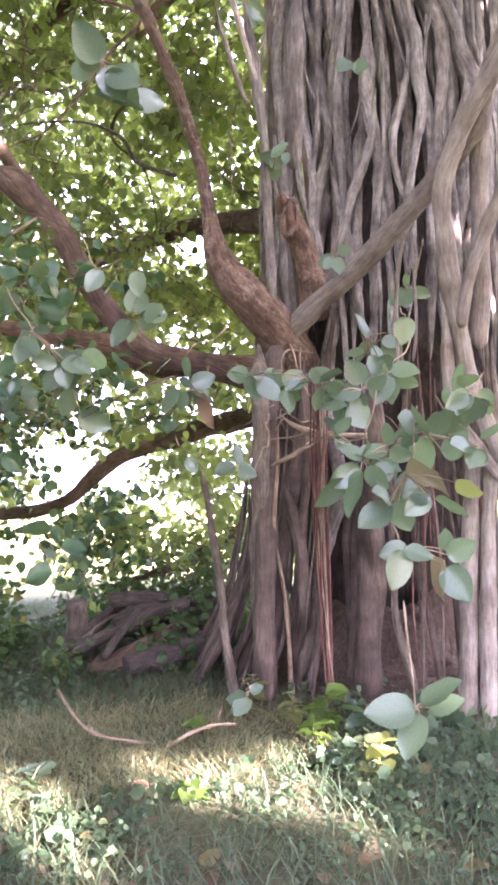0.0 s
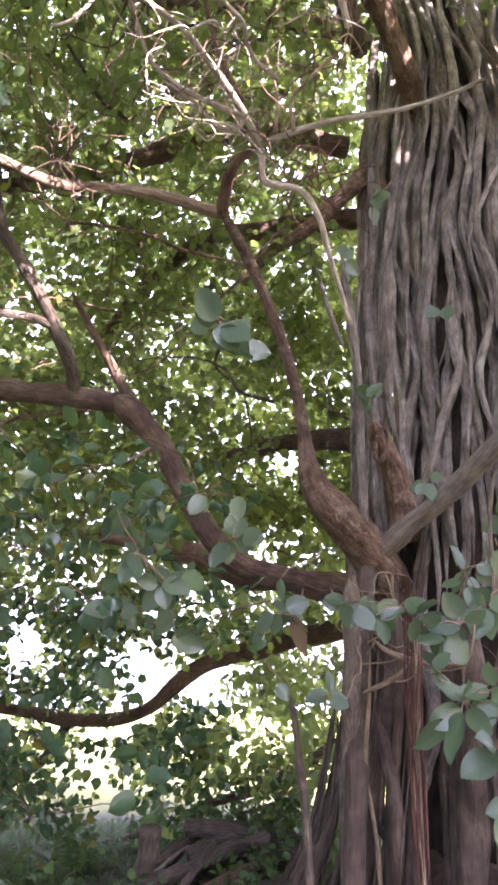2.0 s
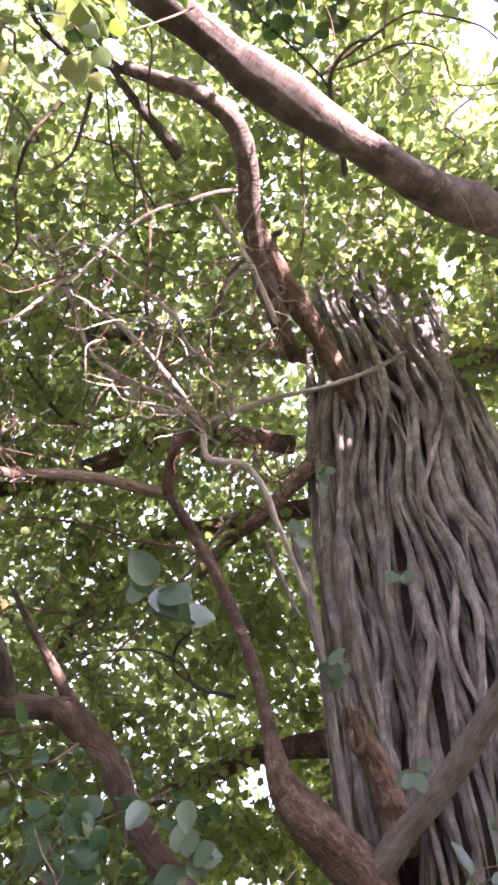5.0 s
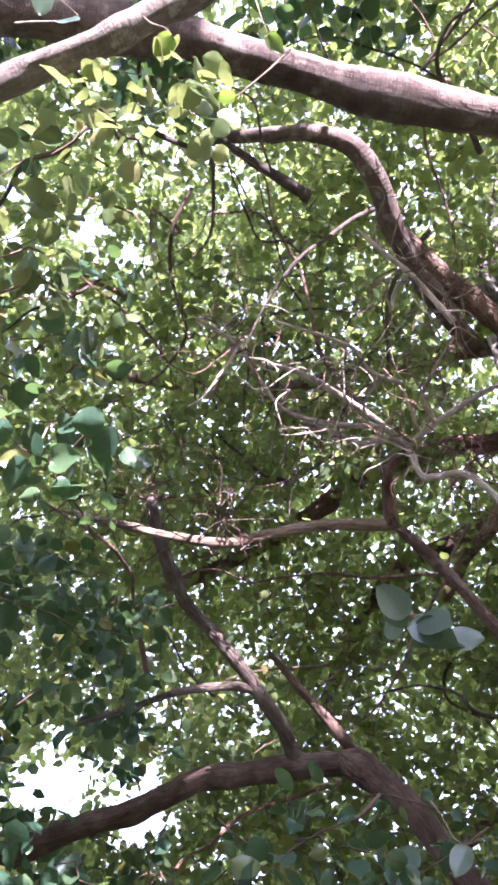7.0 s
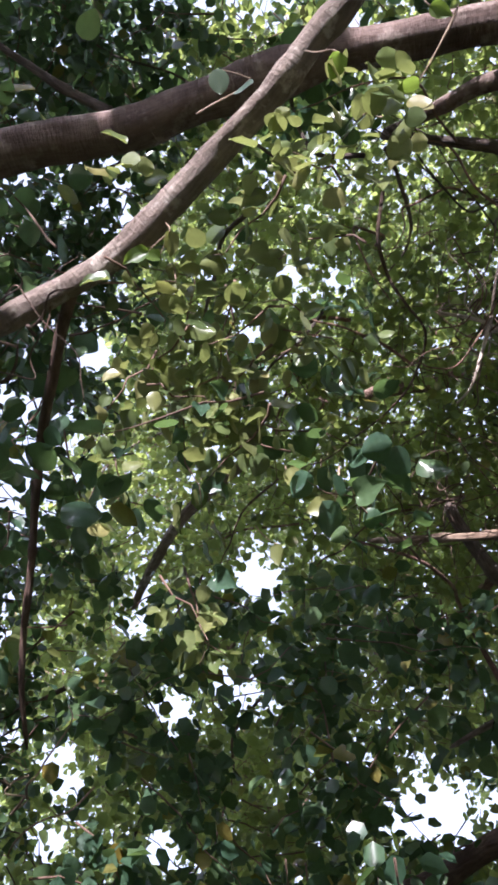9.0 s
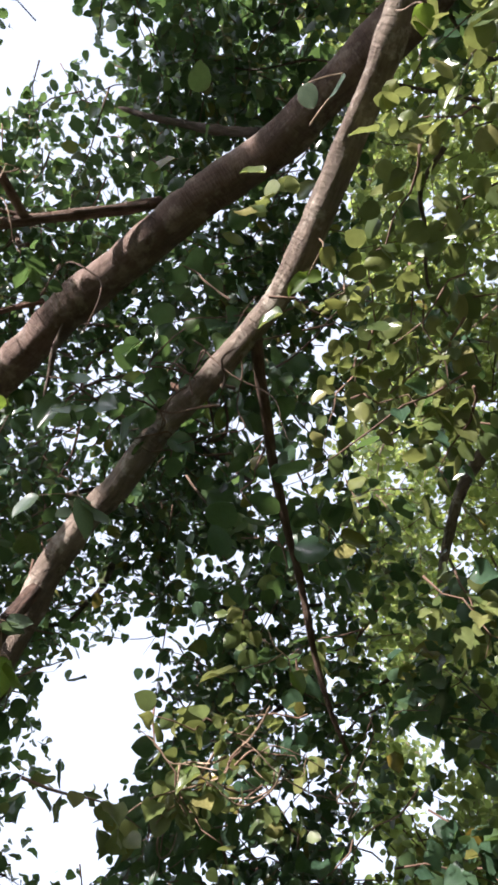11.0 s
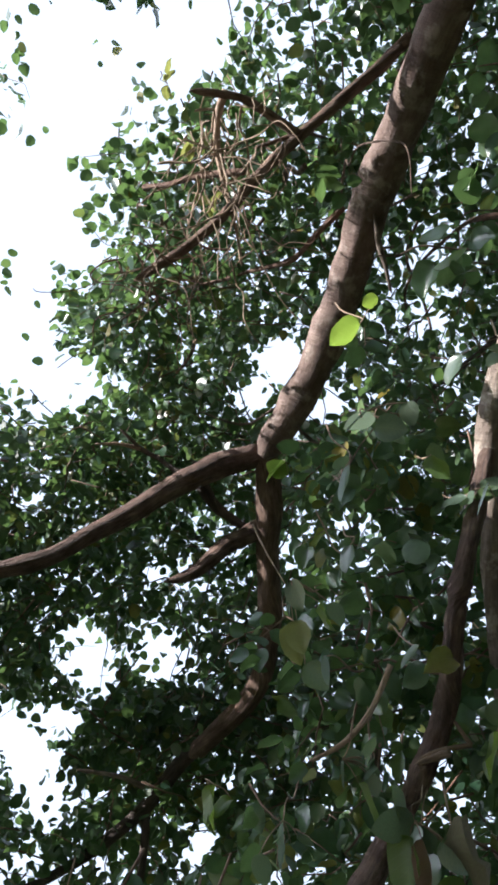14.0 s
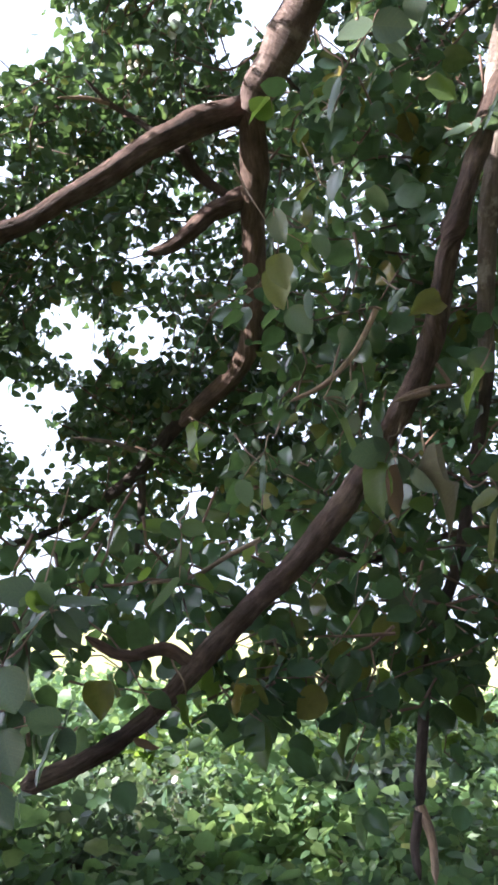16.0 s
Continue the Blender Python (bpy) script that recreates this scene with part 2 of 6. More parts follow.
def spline(points, step):
    """Points of a smooth curve through the given ones, about step apart."""
    p = np.array(points, float)
    p = np.vstack([2 * p[0] - p[1], p, 2 * p[-1] - p[-2]])
    out = []
    for i in range(1, len(p) - 2):
        n = max(2, int(np.linalg.norm(p[i + 1] - p[i]) / step))
        for u in np.linspace(0, 1, n, endpoint=False):
            a, b, c, d = p[i - 1:i + 3]
            out.append(0.5 * (2 * b + (c - a) * u + (2 * a - 5 * b + 4 * c - d) * u * u + (3 * b - a - 3 * c + d) * u ** 3))
    out.append(p[-2])
    return np.array(out)


def tube_arrays(c, radii, sides, rng, rough=0.06):
    """Vertices and quads of a knobby tube along the points c."""
    t = np.gradient(c, axis=0)
    t /= np.linalg.norm(t, axis=1)[:, None] + 1e-9
    ref = np.array([0.31, 0.17, 0.93]) if abs(t[:, 2]).mean() < 0.8 else np.array([0.93, 0.31, 0.17])
    u = np.cross(t, ref)
    u /= np.linalg.norm(u, axis=1)[:, None] + 1e-9
    v = np.cross(t, u)
    ang = np.arange(sides) * 2 * math.pi / sides
    n = len(c)
    base = rng.normal(0, rough * 0.5, (n, sides))
    ridges = rng.normal(0, rough * 1.15, (n + 8, sides))
    base += np.stack([ridges[k:k + n] for k in range(9)]).sum(0) / 3.0
    lump = np.convolve(rng.normal(0, rough * 1.6, n + 6), np.ones(7) / 2.6, "valid")[:, None]
    r = radii[:, None] * (1 + base + lump)
    verts = c[:, None, :] + r[:, :, None] * (np.cos(ang)[None, :, None] * u[:, None, :] + np.sin(ang)[None, :, None] * v[:, None, :])
    i, j = np.meshgrid(np.arange(n - 1), np.arange(sides), indexing="ij")
    k = (j + 1) % sides
    f = np.stack([i * sides + j, i * sides + k, (i + 1) * sides + k, (i + 1) * sides + j], -1).reshape(-1, 4)
    verts = np.vstack([verts.reshape(-1, 3), c[:1], c[-1:]])
    a, b = n * sides, n * sides + 1
    s = np.arange(0, sides - 1, 2)
    caps = [(a, (x + 2) % sides, x + 1, x) for x in s] + [(b, (n - 1) * sides + x, (n - 1) * sides + x + 1, (n - 1) * sides + (x + 2) % sides) for x in s]
    run = np.cumsum(np.r_[0, np.linalg.norm(np.diff(c, axis=0), axis=1)])
    rm = float(np.mean(radii))
    shift = rng.uniform(0, 9, 3)
    grain = np.stack(np.broadcast_arrays(rm * np.cos(ang)[None, :], rm * np.sin(ang)[None, :], run[:, None] * 0.17), -1).reshape(-1, 3)
    grain = np.vstack([grain, grain[:1], grain[-1:]]) + shift
    return verts, np.vstack([f, np.array(caps)]), grain


def tube_mesh(name, points, r0, r1, mat, rng, sides=8, rough=0.06, step=None):
    """A tube whose two ends thin out."""
    c = spline(points, step or max(0.03, min(0.12, r0 * 1.1)))
    s = np.cumsum(np.r_[0, np.linalg.norm(np.diff(c, axis=0), axis=1)])
    thin = np.clip(0.15 + np.minimum(s, s[-1] - s) / 0.5, 0.15, 1)
    v, f, g = tube_arrays(c, np.linspace(r0, r1, len(c)) * thin, sides, rng, rough)
    return raw_mesh(name, v, f, mat, grain=g)


# ovate leaf: length 1 along +y, folded a little along its midrib, tip bent down
LEAF_FAR = np.array([(0, 0, 0), (-0.41, 0.23, 0.06), (-0.39, 0.67, 0.03), (0, 1.0, -0.1), (0.39, 0.67, 0.03), (0.41, 0.23, 0.06)])
LEAF_FAR_F = np.array([(0, 3, 2, 1), (0, 5, 4, 3)])
# the same with a rounder outline
LEAF_MID = np.array([(0, 0, 0), (-0.3, 0.09, 0.05), (-0.45, 0.42, 0.06), (-0.29, 0.8, 0.0), (0, 1.0, -0.12), (0.29, 0.8, 0.0), (0.45, 0.42, 0.06), (0.3, 0.09, 0.05), (0, 0.45, -0.02)])
LEAF_MID_F = np.array([(0, 8, 2, 1), (8, 4, 3, 2), (0, 7, 6, 8), (8, 6, 5, 4)])


def fine_leaf():
    rows = [(0.0, 0.0), (0.04, 0.2), (0.15, 0.35), (0.34, 0.43), (0.55, 0.41), (0.75, 0.3), (0.9, 0.15), (1.0, 0.0)]
    v, f = [], []
    for y, w in rows:
        z = -0.12 * y * y
        for x, h in ((-w, 0.045 * w / 0.33 + 0.03 * math.sin(10 * y)), (-w * 0.5, 0.012), (0, -0.008), (w * 0.5, 0.012), (w, 0.045 * w / 0.33 + 0.03 * math.sin(8 * y + 1))):
            v.append((x, y, z + h))
    for i in range(len(rows) - 1):
        for j in range(4):
            a = i * 5 + j
            f.append((a, a + 1, a + 6, a + 5))
    return np.array(v), np.array(f)


LEAF_FINE, LEAF_FINE_F = fine_leaf()


def frames_from(direction, normal):
    """Rotation matrices whose y is the direction and whose z leans to the normal."""
    y = direction / (np.linalg.norm(direction, axis=1)[:, None] + 1e-9)
    x = np.cross(y, normal)
    x /= np.linalg.norm(x, axis=1)[:, None] + 1e-9
    return np.stack([x, y, np.cross(x, y)], -1)


def leaves_arrays(at, direction, normal, size, shape, faces):
    m = frames_from(direction, normal)
    curl = np.stack([np.ones(len(at)), np.ones(len(at)), rng.uniform(0.2, 3.2, len(at))], 1)
    v = np.einsum("nij,nkj->nki", m, shape[None] * curl[:, None]) * size[:, None, None] + at[:, None, :]
    f = faces[None] + (np.arange(len(at)) * len(shape))[:, None, None]
    return v.reshape(-1, 3), f.reshape(-1, faces.shape[1])


# ---------------- ground ----------------
def ground_height(x, y):
    far = max(0.0, math.hypot(x, y) - 9.0)
    return 0.07 * noise.noise((x * 0.35, y * 0.35, 0.3)) + 0.03 * noise.noise((x * 1.3, y * 1.3, 5.0)) - min(0.3, far * 0.02)


def make_ground():
    rad = [0.0, 0.6] + [1.2 * 1.085 ** i for i in range(44)] + [55, 75, 110, 180, 320, 700, 1600, 4000]
    seg = 120
    v = [(0, 1, ground_height(0, 1))]
    for r in rad[1:]:
        for s in range(seg):
            a = 2 * math.pi * s / seg
            x, y = r * math.cos(a), 1 + r * math.sin(a)
            v.append((x, y, ground_height(x, y)))
    bm = bmesh.new()
    vs = [bm.verts.new(p) for p in v]
    for s in range(seg):
        bm.faces.new((vs[0], vs[1 + s], vs[1 + (s + 1) % seg]))
    for i in range(len(rad) - 2):
        for s in range(seg):
            a, b = 1 + i * seg + s, 1 + i * seg + (s + 1) % seg
            bm.faces.new((vs[a], vs[a + seg], vs[b + seg], vs[b]))
    me = bpy.data.meshes.new("ground")
    bm.to_mesh(me)
    bm.free()
    me.polygons.foreach_set("use_smooth", [True] * len(me.polygons))
    me.materials.append(GROUND)
    return tagged(new("ground", me), "uneven soil with dry leaf litter and patchy grass", "ground", kind="structure")


make_ground()

# ---------------- the banyan ----------------
tree = tagged(new("banyan_tree"), "old banyan tree wrapped in grey aerial roots with spreading limbs", "tree")
AXIS = np.array((2.34, 5.2))
tree.location = (AXIS[0], AXIS[1], 0)
bpy.context.view_layer.update()


FACE = math.atan2(-AXIS[1], -AXIS[0])


def trunk_radius(z):
    return 1.07 + 0.12 * math.exp(-z / 0.7) - 0.036 * z - 0.17 * max(0.0, z - 8.6)


def trunk_centre(z):
    return AXIS + np.array((0.05 * z + 0.05 * math.sin(z * 0.6), 0.01 * z))


def make_trunk():
    zs, sides = np.arange(-0.2, 10.3, 0.14), 72
    v = []
    for z in zs:
        cx, cy = trunk_centre(z)
        for s in range(sides):
            a = 2 * math.pi * s / sides
            d = 0.1 * noise.noise((math.cos(a) * 3.2, math.sin(a) * 3.2, z * 0.35)) + 0.05 * noise.noise((math.cos(a) * 9, math.sin(a) * 9, z * 0.8))
            hollow = max(0.0, min(1.0, (2.5 - z) * 1.6)) * max(0.0, math.cos(0.85 * (((a - FACE + math.pi) % (2 * math.pi)) - math.pi))) ** 1.5
            r = trunk_radius(z) * (0.74 - 0.34 * hollow + d * (1 - 0.5 * hollow))
            r *= 0.05 if z > 10.15 else 1.0
            v.append((cx + r * math.cos(a), cy + r * math.sin(a), z))
    i, j = np.meshgrid(np.arange(len(zs) - 1), np.arange(sides), indexing="ij")
    k = (j + 1) % sides
    f = np.stack([i * sides + j, i * sides + k, (i + 1) * sides + k, (i + 1) * sides + j], -1).reshape(-1, 4)
    child("trunk", raw_mesh("trunk", np.array(v), f, BARK["core"]), tree, "deeply fissured trunk core, coloured dark for the shade between roots")


make_trunk()


def make_root(theta, z_top, z_low, r, mat, out=1.0, wander=0.12, rough=0.09, slant=0.0, flare=0.2, hang=False):
    """An aerial root that winds down the trunk at about the angle theta."""
    n = max(5, int((z_top - z_low) / 0.28))
    zs = np.linspace(z_top, z_low, n)
    a1, a2 = rng.uniform(0, 6.28, 2)
    l1, l2 = rng.uniform(1.6, 3.4), rng.uniform(0.7, 1.3)
    bends = wander * (np.sin(zs * 6.28 / l1 + a1) + 0.4 * np.sin(zs * 6.28 / l2 + a2)) + np.linspace(-0.5, 0.5, n) * slant
    swing = np.array([noise.noise((theta * 1.3, z * 0.4, 4.0)) + 0.5 * noise.noise((theta * 2.6, z * 0.9, 9.0)) for z in zs])
    bends += swing * (0.1 + 0.22 * np.clip((zs - 3.6) / 2.5, 0, 1))
    pts = []
    for z, d in zip(zs, bends):
        a = theta + d
        foot = flare * math.exp(-max(z, 0) / 0.5)
        rr = trunk_radius(max(z, 0)) * out * (1 if hang else 1.0 + 0.03 * math.sin(z * 2.1 + theta * 9)) + foot
        cx, cy = trunk_centre(z)
        pts.append((cx + rr * math.cos(a), cy + rr * math.sin(a), z))
    child("aerial_root", tube_mesh("aerial_root", pts, r, r * rng.uniform(0.75, 1.2), BARK[mat], rng, 6 if r < 0.014 else 12, rough, 0.06), tree)


# thick grey roots round the upper trunk: an inner layer, and one that stands proud of it
for many, near, far, sizes in ((32, 0.8, 0.9, (0.02, 0.03, 0.045)), (30, 0.97, 1.08, (0.016, 0.024, 0.036, 0.052))):
    for i in range(many):
        theta = FACE - 0.9 + (i + rng.uniform(0.2, 0.8)) / many * 2.9
        low = -0.1 if rng.random() < 0.05 else rng.uniform(1.8, 3.0)
        make_root(theta, rng.choice([10.0, 9.6, 9.2]) + rng.uniform(-0.4, 0.3), low, rng.choice(sizes), "root", rng.uniform(near, far), rng.uniform(0.02, 0.065), 0.13, rng.uniform(-0.18, 0.18))
# shorter ones that fork off and cross them, most of all high up
for i in range(58):
    top = rng.uniform(3.4, 9.8) if i % 3 else rng.uniform(6.0, 9.8)
    make_root(FACE + rng.uniform(-0.95, 1.7), top, max(2.0, top - rng.uniform(0.9, 2.4)), rng.choice([0.01, 0.015, 0.022, 0.032]), "root", rng.uniform(1.0, 1.1), rng.uniform(0.02, 0.07), 0.09, rng.uniform(-0.5, 0.5))
# brown roots that stand apart along the shaded flank
for i in range(18):
    theta = FACE - 0.7 - (i + rng.uniform(0, 1)) / 18 * 1.0
    make_root(theta, rng.uniform(4.5, 9.0), rng.choice([1.9, 2.2, 2.6]), rng.choice([0.022, 0.034, 0.048]), rng.choice(["grey", "root_low", "root"]), rng.uniform(0.98, 1.12), 0.03, 0.07, rng.uniform(-0.1, 0.1))
# separate roots in shade-darkened brown round the hollow foot, spreading where they meet the ground
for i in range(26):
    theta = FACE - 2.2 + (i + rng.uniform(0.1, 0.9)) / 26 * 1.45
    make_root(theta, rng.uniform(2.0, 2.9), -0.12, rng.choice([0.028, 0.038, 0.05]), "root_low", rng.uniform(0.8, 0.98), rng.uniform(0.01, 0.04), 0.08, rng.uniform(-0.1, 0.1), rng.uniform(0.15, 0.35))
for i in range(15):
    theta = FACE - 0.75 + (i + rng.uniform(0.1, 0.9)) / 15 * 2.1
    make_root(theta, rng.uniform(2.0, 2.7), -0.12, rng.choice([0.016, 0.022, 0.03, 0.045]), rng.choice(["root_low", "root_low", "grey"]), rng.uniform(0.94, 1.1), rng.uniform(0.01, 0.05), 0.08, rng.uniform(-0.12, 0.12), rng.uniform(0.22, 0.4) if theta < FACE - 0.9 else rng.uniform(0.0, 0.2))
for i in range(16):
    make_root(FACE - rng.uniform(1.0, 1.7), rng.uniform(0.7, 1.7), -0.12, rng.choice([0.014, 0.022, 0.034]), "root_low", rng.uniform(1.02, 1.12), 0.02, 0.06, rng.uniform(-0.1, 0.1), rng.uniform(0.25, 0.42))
# thin roots that hang free, reddish where they are young
for i in range(22):
    make_root(FACE + rng.uniform(-1.2, 0.8), rng.uniform(1.4, 2.5), rng.uniform(-0.05, 0.4), rng.choice([0.006, 0.009, 0.013]), rng.choice(["root_low", "grey"]), rng.uniform(1.05, 1.2), 0.02, 0.05, rng.uniform(-0.15, 0.15), 0.1, True)
for spot, many in ((0.1, 8), (0.36, 7)):
    for i in range(many):
        make_root(FACE + spot + rng.normal(0, 0.035), rng.uniform(1.9, 2.4), rng.uniform(-0.02, 1.0), rng.choice([0.005, 0.007, 0.009]), rng.choice(["red", "red", "root_low"]), rng.uniform(1.16, 1.26), 0.012, 0.04, 0.0, 0.0, True)


def crooked(name, points, radii, mat, sides, taper=True, rough=0.034):
    """A limb with small bends, swellings and knots."""
    r0 = max(radii)
    four = spline(np.column_stack([np.array(points, float), radii]), max(0.02, min(0.07, r0 * 0.7)))
    c, r = four[:, :3], np.maximum(four[:, 3], 0.0015)
    n = len(c)
    s = np.cumsum(np.r_[0, np.linalg.norm(np.diff(c, axis=0), axis=1)])
    wav = np.array([noise.noise_vector(Vector((q * 3.5, r0 * 90, n * 0.37))) for q in s])
    fade = np.minimum(1, np.minimum(s, s[-1] - s) / 0.15)[:, None]
    c = c + wav * fade * min(0.016, r0 * 0.22)
    knots = np.ones(n)
    for _ in range(int(s[-1] * 1.6)):
        knots *= 1 + rng.uniform(0.05, 0.2) * np.exp(-((s - rng.uniform(0, s[-1])) / (r0 * rng.uniform(0.6, 1.4))) ** 2)
    r = r * knots / knots.mean()
    if "root" in name:
        r = r * np.clip(0.2 + s / 0.25, 0.2, 1)
    if taper and radii[-1] < 0.03:
        r = r * np.clip(0.25 + (s[-1] - s) / (4 * radii[-1]), 0.25, 1)
    elif taper:
        r = r * np.sqrt(np.clip(0.12 + (s[-1] - s) / (1.1 * radii[-1]), 0.12, 1))
    v, f, g = tube_arrays(c, r, sides, rng, rough)
    return raw_mesh(name, v, f, mat, grain=g)


LIMB_WAYS = {}


def limb(name, mat, *points):
    p = np.array(points)
    LIMB_WAYS.setdefault(name, p[:, :3])
    r0 = p[0, 3]
    sides = 22 if r0 > 0.04 else 10 if r0 > 0.02 else 6
    kind = "limb" if r0 > 0.06 else "branch" if r0 > 0.023 else "twig"
    return child(kind if "root" not in name and "post" not in name else "aerial_root", crooked(name, p[:, :3], p[:, 3], BARK[mat], sides, rough=0.06 if mat in ("brown", "stringy") else 0.03), tree)


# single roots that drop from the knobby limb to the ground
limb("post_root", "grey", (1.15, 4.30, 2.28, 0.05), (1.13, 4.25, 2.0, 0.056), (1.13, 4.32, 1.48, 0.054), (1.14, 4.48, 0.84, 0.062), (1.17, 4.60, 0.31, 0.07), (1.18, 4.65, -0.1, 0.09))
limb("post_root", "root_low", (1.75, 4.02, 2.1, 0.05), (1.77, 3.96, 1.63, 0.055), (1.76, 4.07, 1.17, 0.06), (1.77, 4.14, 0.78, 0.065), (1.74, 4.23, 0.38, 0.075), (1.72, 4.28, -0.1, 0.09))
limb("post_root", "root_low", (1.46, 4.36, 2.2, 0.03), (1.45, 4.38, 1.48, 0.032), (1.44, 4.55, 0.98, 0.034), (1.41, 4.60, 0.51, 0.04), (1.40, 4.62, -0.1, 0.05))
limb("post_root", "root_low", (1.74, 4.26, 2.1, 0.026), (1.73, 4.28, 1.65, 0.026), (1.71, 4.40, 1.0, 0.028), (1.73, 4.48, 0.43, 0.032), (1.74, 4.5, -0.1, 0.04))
limb("thin_root", "tan", (1.21, 4.16, 1.75, 0.011), (1.20, 4.20, 1.48, 0.012), (1.20, 4.33, 1.1, 0.012), (1.25, 4.37, 0.79, 0.013), (1.29, 4.43, 0.45, 0.015), (1.30, 4.46, -0.1, 0.016))
limb("thin_root", "root_low", (1.22, 4.57, 0.98, 0.022), (1.35, 4.64, 0.75, 0.024), (1.44, 4.57, 0.6, 0.02), (1.55, 4.5, 0.35, 0.018))
for k in range(12):
    a, b, c, d = rng.normal(0, 0.03, 4)
    mix = rng.random()
    low = rng.uniform(-0.05, 0.8) if k % 3 else -0.1
    limb("hanging_root", "red" if k % 4 else "tan", (1.33 + a + 0.05 * mix, 3.76 + b, 2.05, 0.005), (1.35 + c + 0.03 * mix, 3.86 + b, 1.47, 0.006), (1.39 + d + 0.05 * mix, 4.01 + a, 1.03, 0.006), (1.44 + c + 0.04 * mix, 4.16 + d, low, 0.005))

limb("side_branch", "tan", (0.25, 3.93, 4.59, 0.042), (-0.17, 3.80, 4.58, 0.038), (-0.53, 3.69, 4.52, 0.034), (-0.81, 3.60, 4.45, 0.031), (-1.11, 3.47, 4.47, 0.027), (-1.42, 3.30, 4.52, 0.024), (-1.72, 3.12, 4.56, 0.020))
limb("side_branch_tip", "rust", (0.23, 3.91, 4.58, 0.046), (0.27, 3.63, 4.74, 0.036), (0.42, 3.45, 4.77, 0.029))
limb("left_limb", "bark2", (1.46, 5.16, 2.13, 0.086), (1.07, 5.21, 2.31, 0.086), (0.58, 5.26, 2.43, 0.086), (0.33, 5.20, 2.65, 0.086), (0.11, 5.08, 2.93, 0.086), (-0.06, 5.00, 3.23, 0.090), (-0.26, 4.92, 3.44, 0.086), (-0.43, 4.82, 3.57, 0.079))
limb("left_limb_tip", "bark2", (-0.35, 5.11, 3.64, 0.079), (-0.98, 5.03, 3.65, 0.079), (-1.41, 4.96, 3.63, 0.077), (-1.83, 5.00, 3.53, 0.074), (-2.28, 5.02, 3.49, 0.074), (-2.78, 5.08, 3.42, 0.074), (-3.41, 5.17, 3.39, 0.074))
limb("dark_twig", "bark", (-0.35, 5.10, 3.69, 0.044), (-0.58, 4.81, 3.98, 0.031), (-0.78, 4.51, 4.23, 0.019))
limb("grey_branch", "grey", (-0.76, 5.06, 3.68, 0.052), (-0.78, 4.78, 3.80, 0.051), (-0.89, 4.52, 3.98, 0.048), (-1.03, 4.24, 4.17, 0.046), (-1.19, 3.95, 4.33, 0.043), (-1.25, 3.64, 4.55, 0.042), (-1.25, 3.38, 4.78, 0.039))
limb("grey_side", "grey", (-0.90, 4.53, 3.97, 0.034), (-1.08, 4.38, 3.94, 0.030), (-1.33, 4.25, 3.88, 0.025), (-1.61, 4.18, 3.79, 0.020), (-1.94, 4.09, 3.69, 0.014))
limb("lower_limb", "rust", (1.56, 4.91, 2.19, 0.088), (1.26, 5.29, 2.34, 0.088), (0.93, 5.72, 2.43, 0.089), (0.62, 6.07, 2.52, 0.097), (0.36, 6.37, 2.71, 0.092), (-0.03, 6.66, 2.86, 0.080), (-0.62, 7.00, 3.03, 0.074))
limb("far_limb", "bark", (2.33, 7.40, 2.30, 0.127), (1.80, 8.37, 2.24, 0.117), (1.16, 8.70, 2.10, 0.112), (0.49, 8.78, 1.86, 0.106), (-0.07, 9.05, 1.41, 0.085), (-0.66, 9.18, 1.28, 0.080), (-1.53, 9.30, 1.39, 0.070), (-2.50, 9.53, 1.53, 0.060))
limb("low_far_branch", "bark", (2.10, 7.36, 1.26, 0.070), (1.95, 7.73, 1.12, 0.065), (1.25, 8.28, 0.66, 0.055), (0.66, 8.65, 0.44, 0.045), (0.04, 8.94, 0.15, 0.035), (-0.86, 9.25, -0.07, 0.022))
limb("low_far_twig", "dark", (-0.93, 9.22, 1.28, 0.060), (-1.23, 9.29, 0.84, 0.050), (-1.49, 9.38, 0.64, 0.045), (-1.88, 9.55, 0.26, 0.035))
limb("back_limb", "bark2", (1.70, 5.83, 7.00, 0.116), (0.81, 5.76, 7.01, 0.106), (0.18, 5.84, 6.95, 0.100), (-0.25, 5.97, 6.81, 0.095), (-0.73, 6.08, 6.64, 0.089), (-1.40, 6.16, 6.45, 0.082), (-2.20, 6.25, 6.34, 0.074))
limb("back_limb", "bark2", (2.07, 5.87, 6.21, 0.116), (1.51, 6.20, 6.31, 0.109), (0.89, 6.54, 6.38, 0.103), (0.35, 6.91, 6.49, 0.097), (-0.17, 7.53, 6.38, 0.088), (-0.60, 8.15, 6.16, 0.081), (-1.00, 8.75, 5.86, 0.074))
limb("back_limb", "bark2", (2.34, 5.53, 8.17, 0.116), (1.53, 5.57, 8.34, 0.109), (0.76, 5.60, 8.44, 0.104), (0.05, 5.62, 8.46, 0.099), (-0.69, 5.58, 8.45, 0.092), (-1.53, 5.29, 8.54, 0.086), (-2.25, 4.94, 8.59, 0.080), (-3.05, 4.53, 8.57, 0.074))
limb("back_limb", "bark2", (1.98, 6.54, 3.97, 0.116), (1.69, 7.08, 4.18, 0.106), (1.26, 7.67, 4.30, 0.096), (0.73, 8.27, 4.29, 0.084), (0.22, 8.86, 4.25, 0.074))
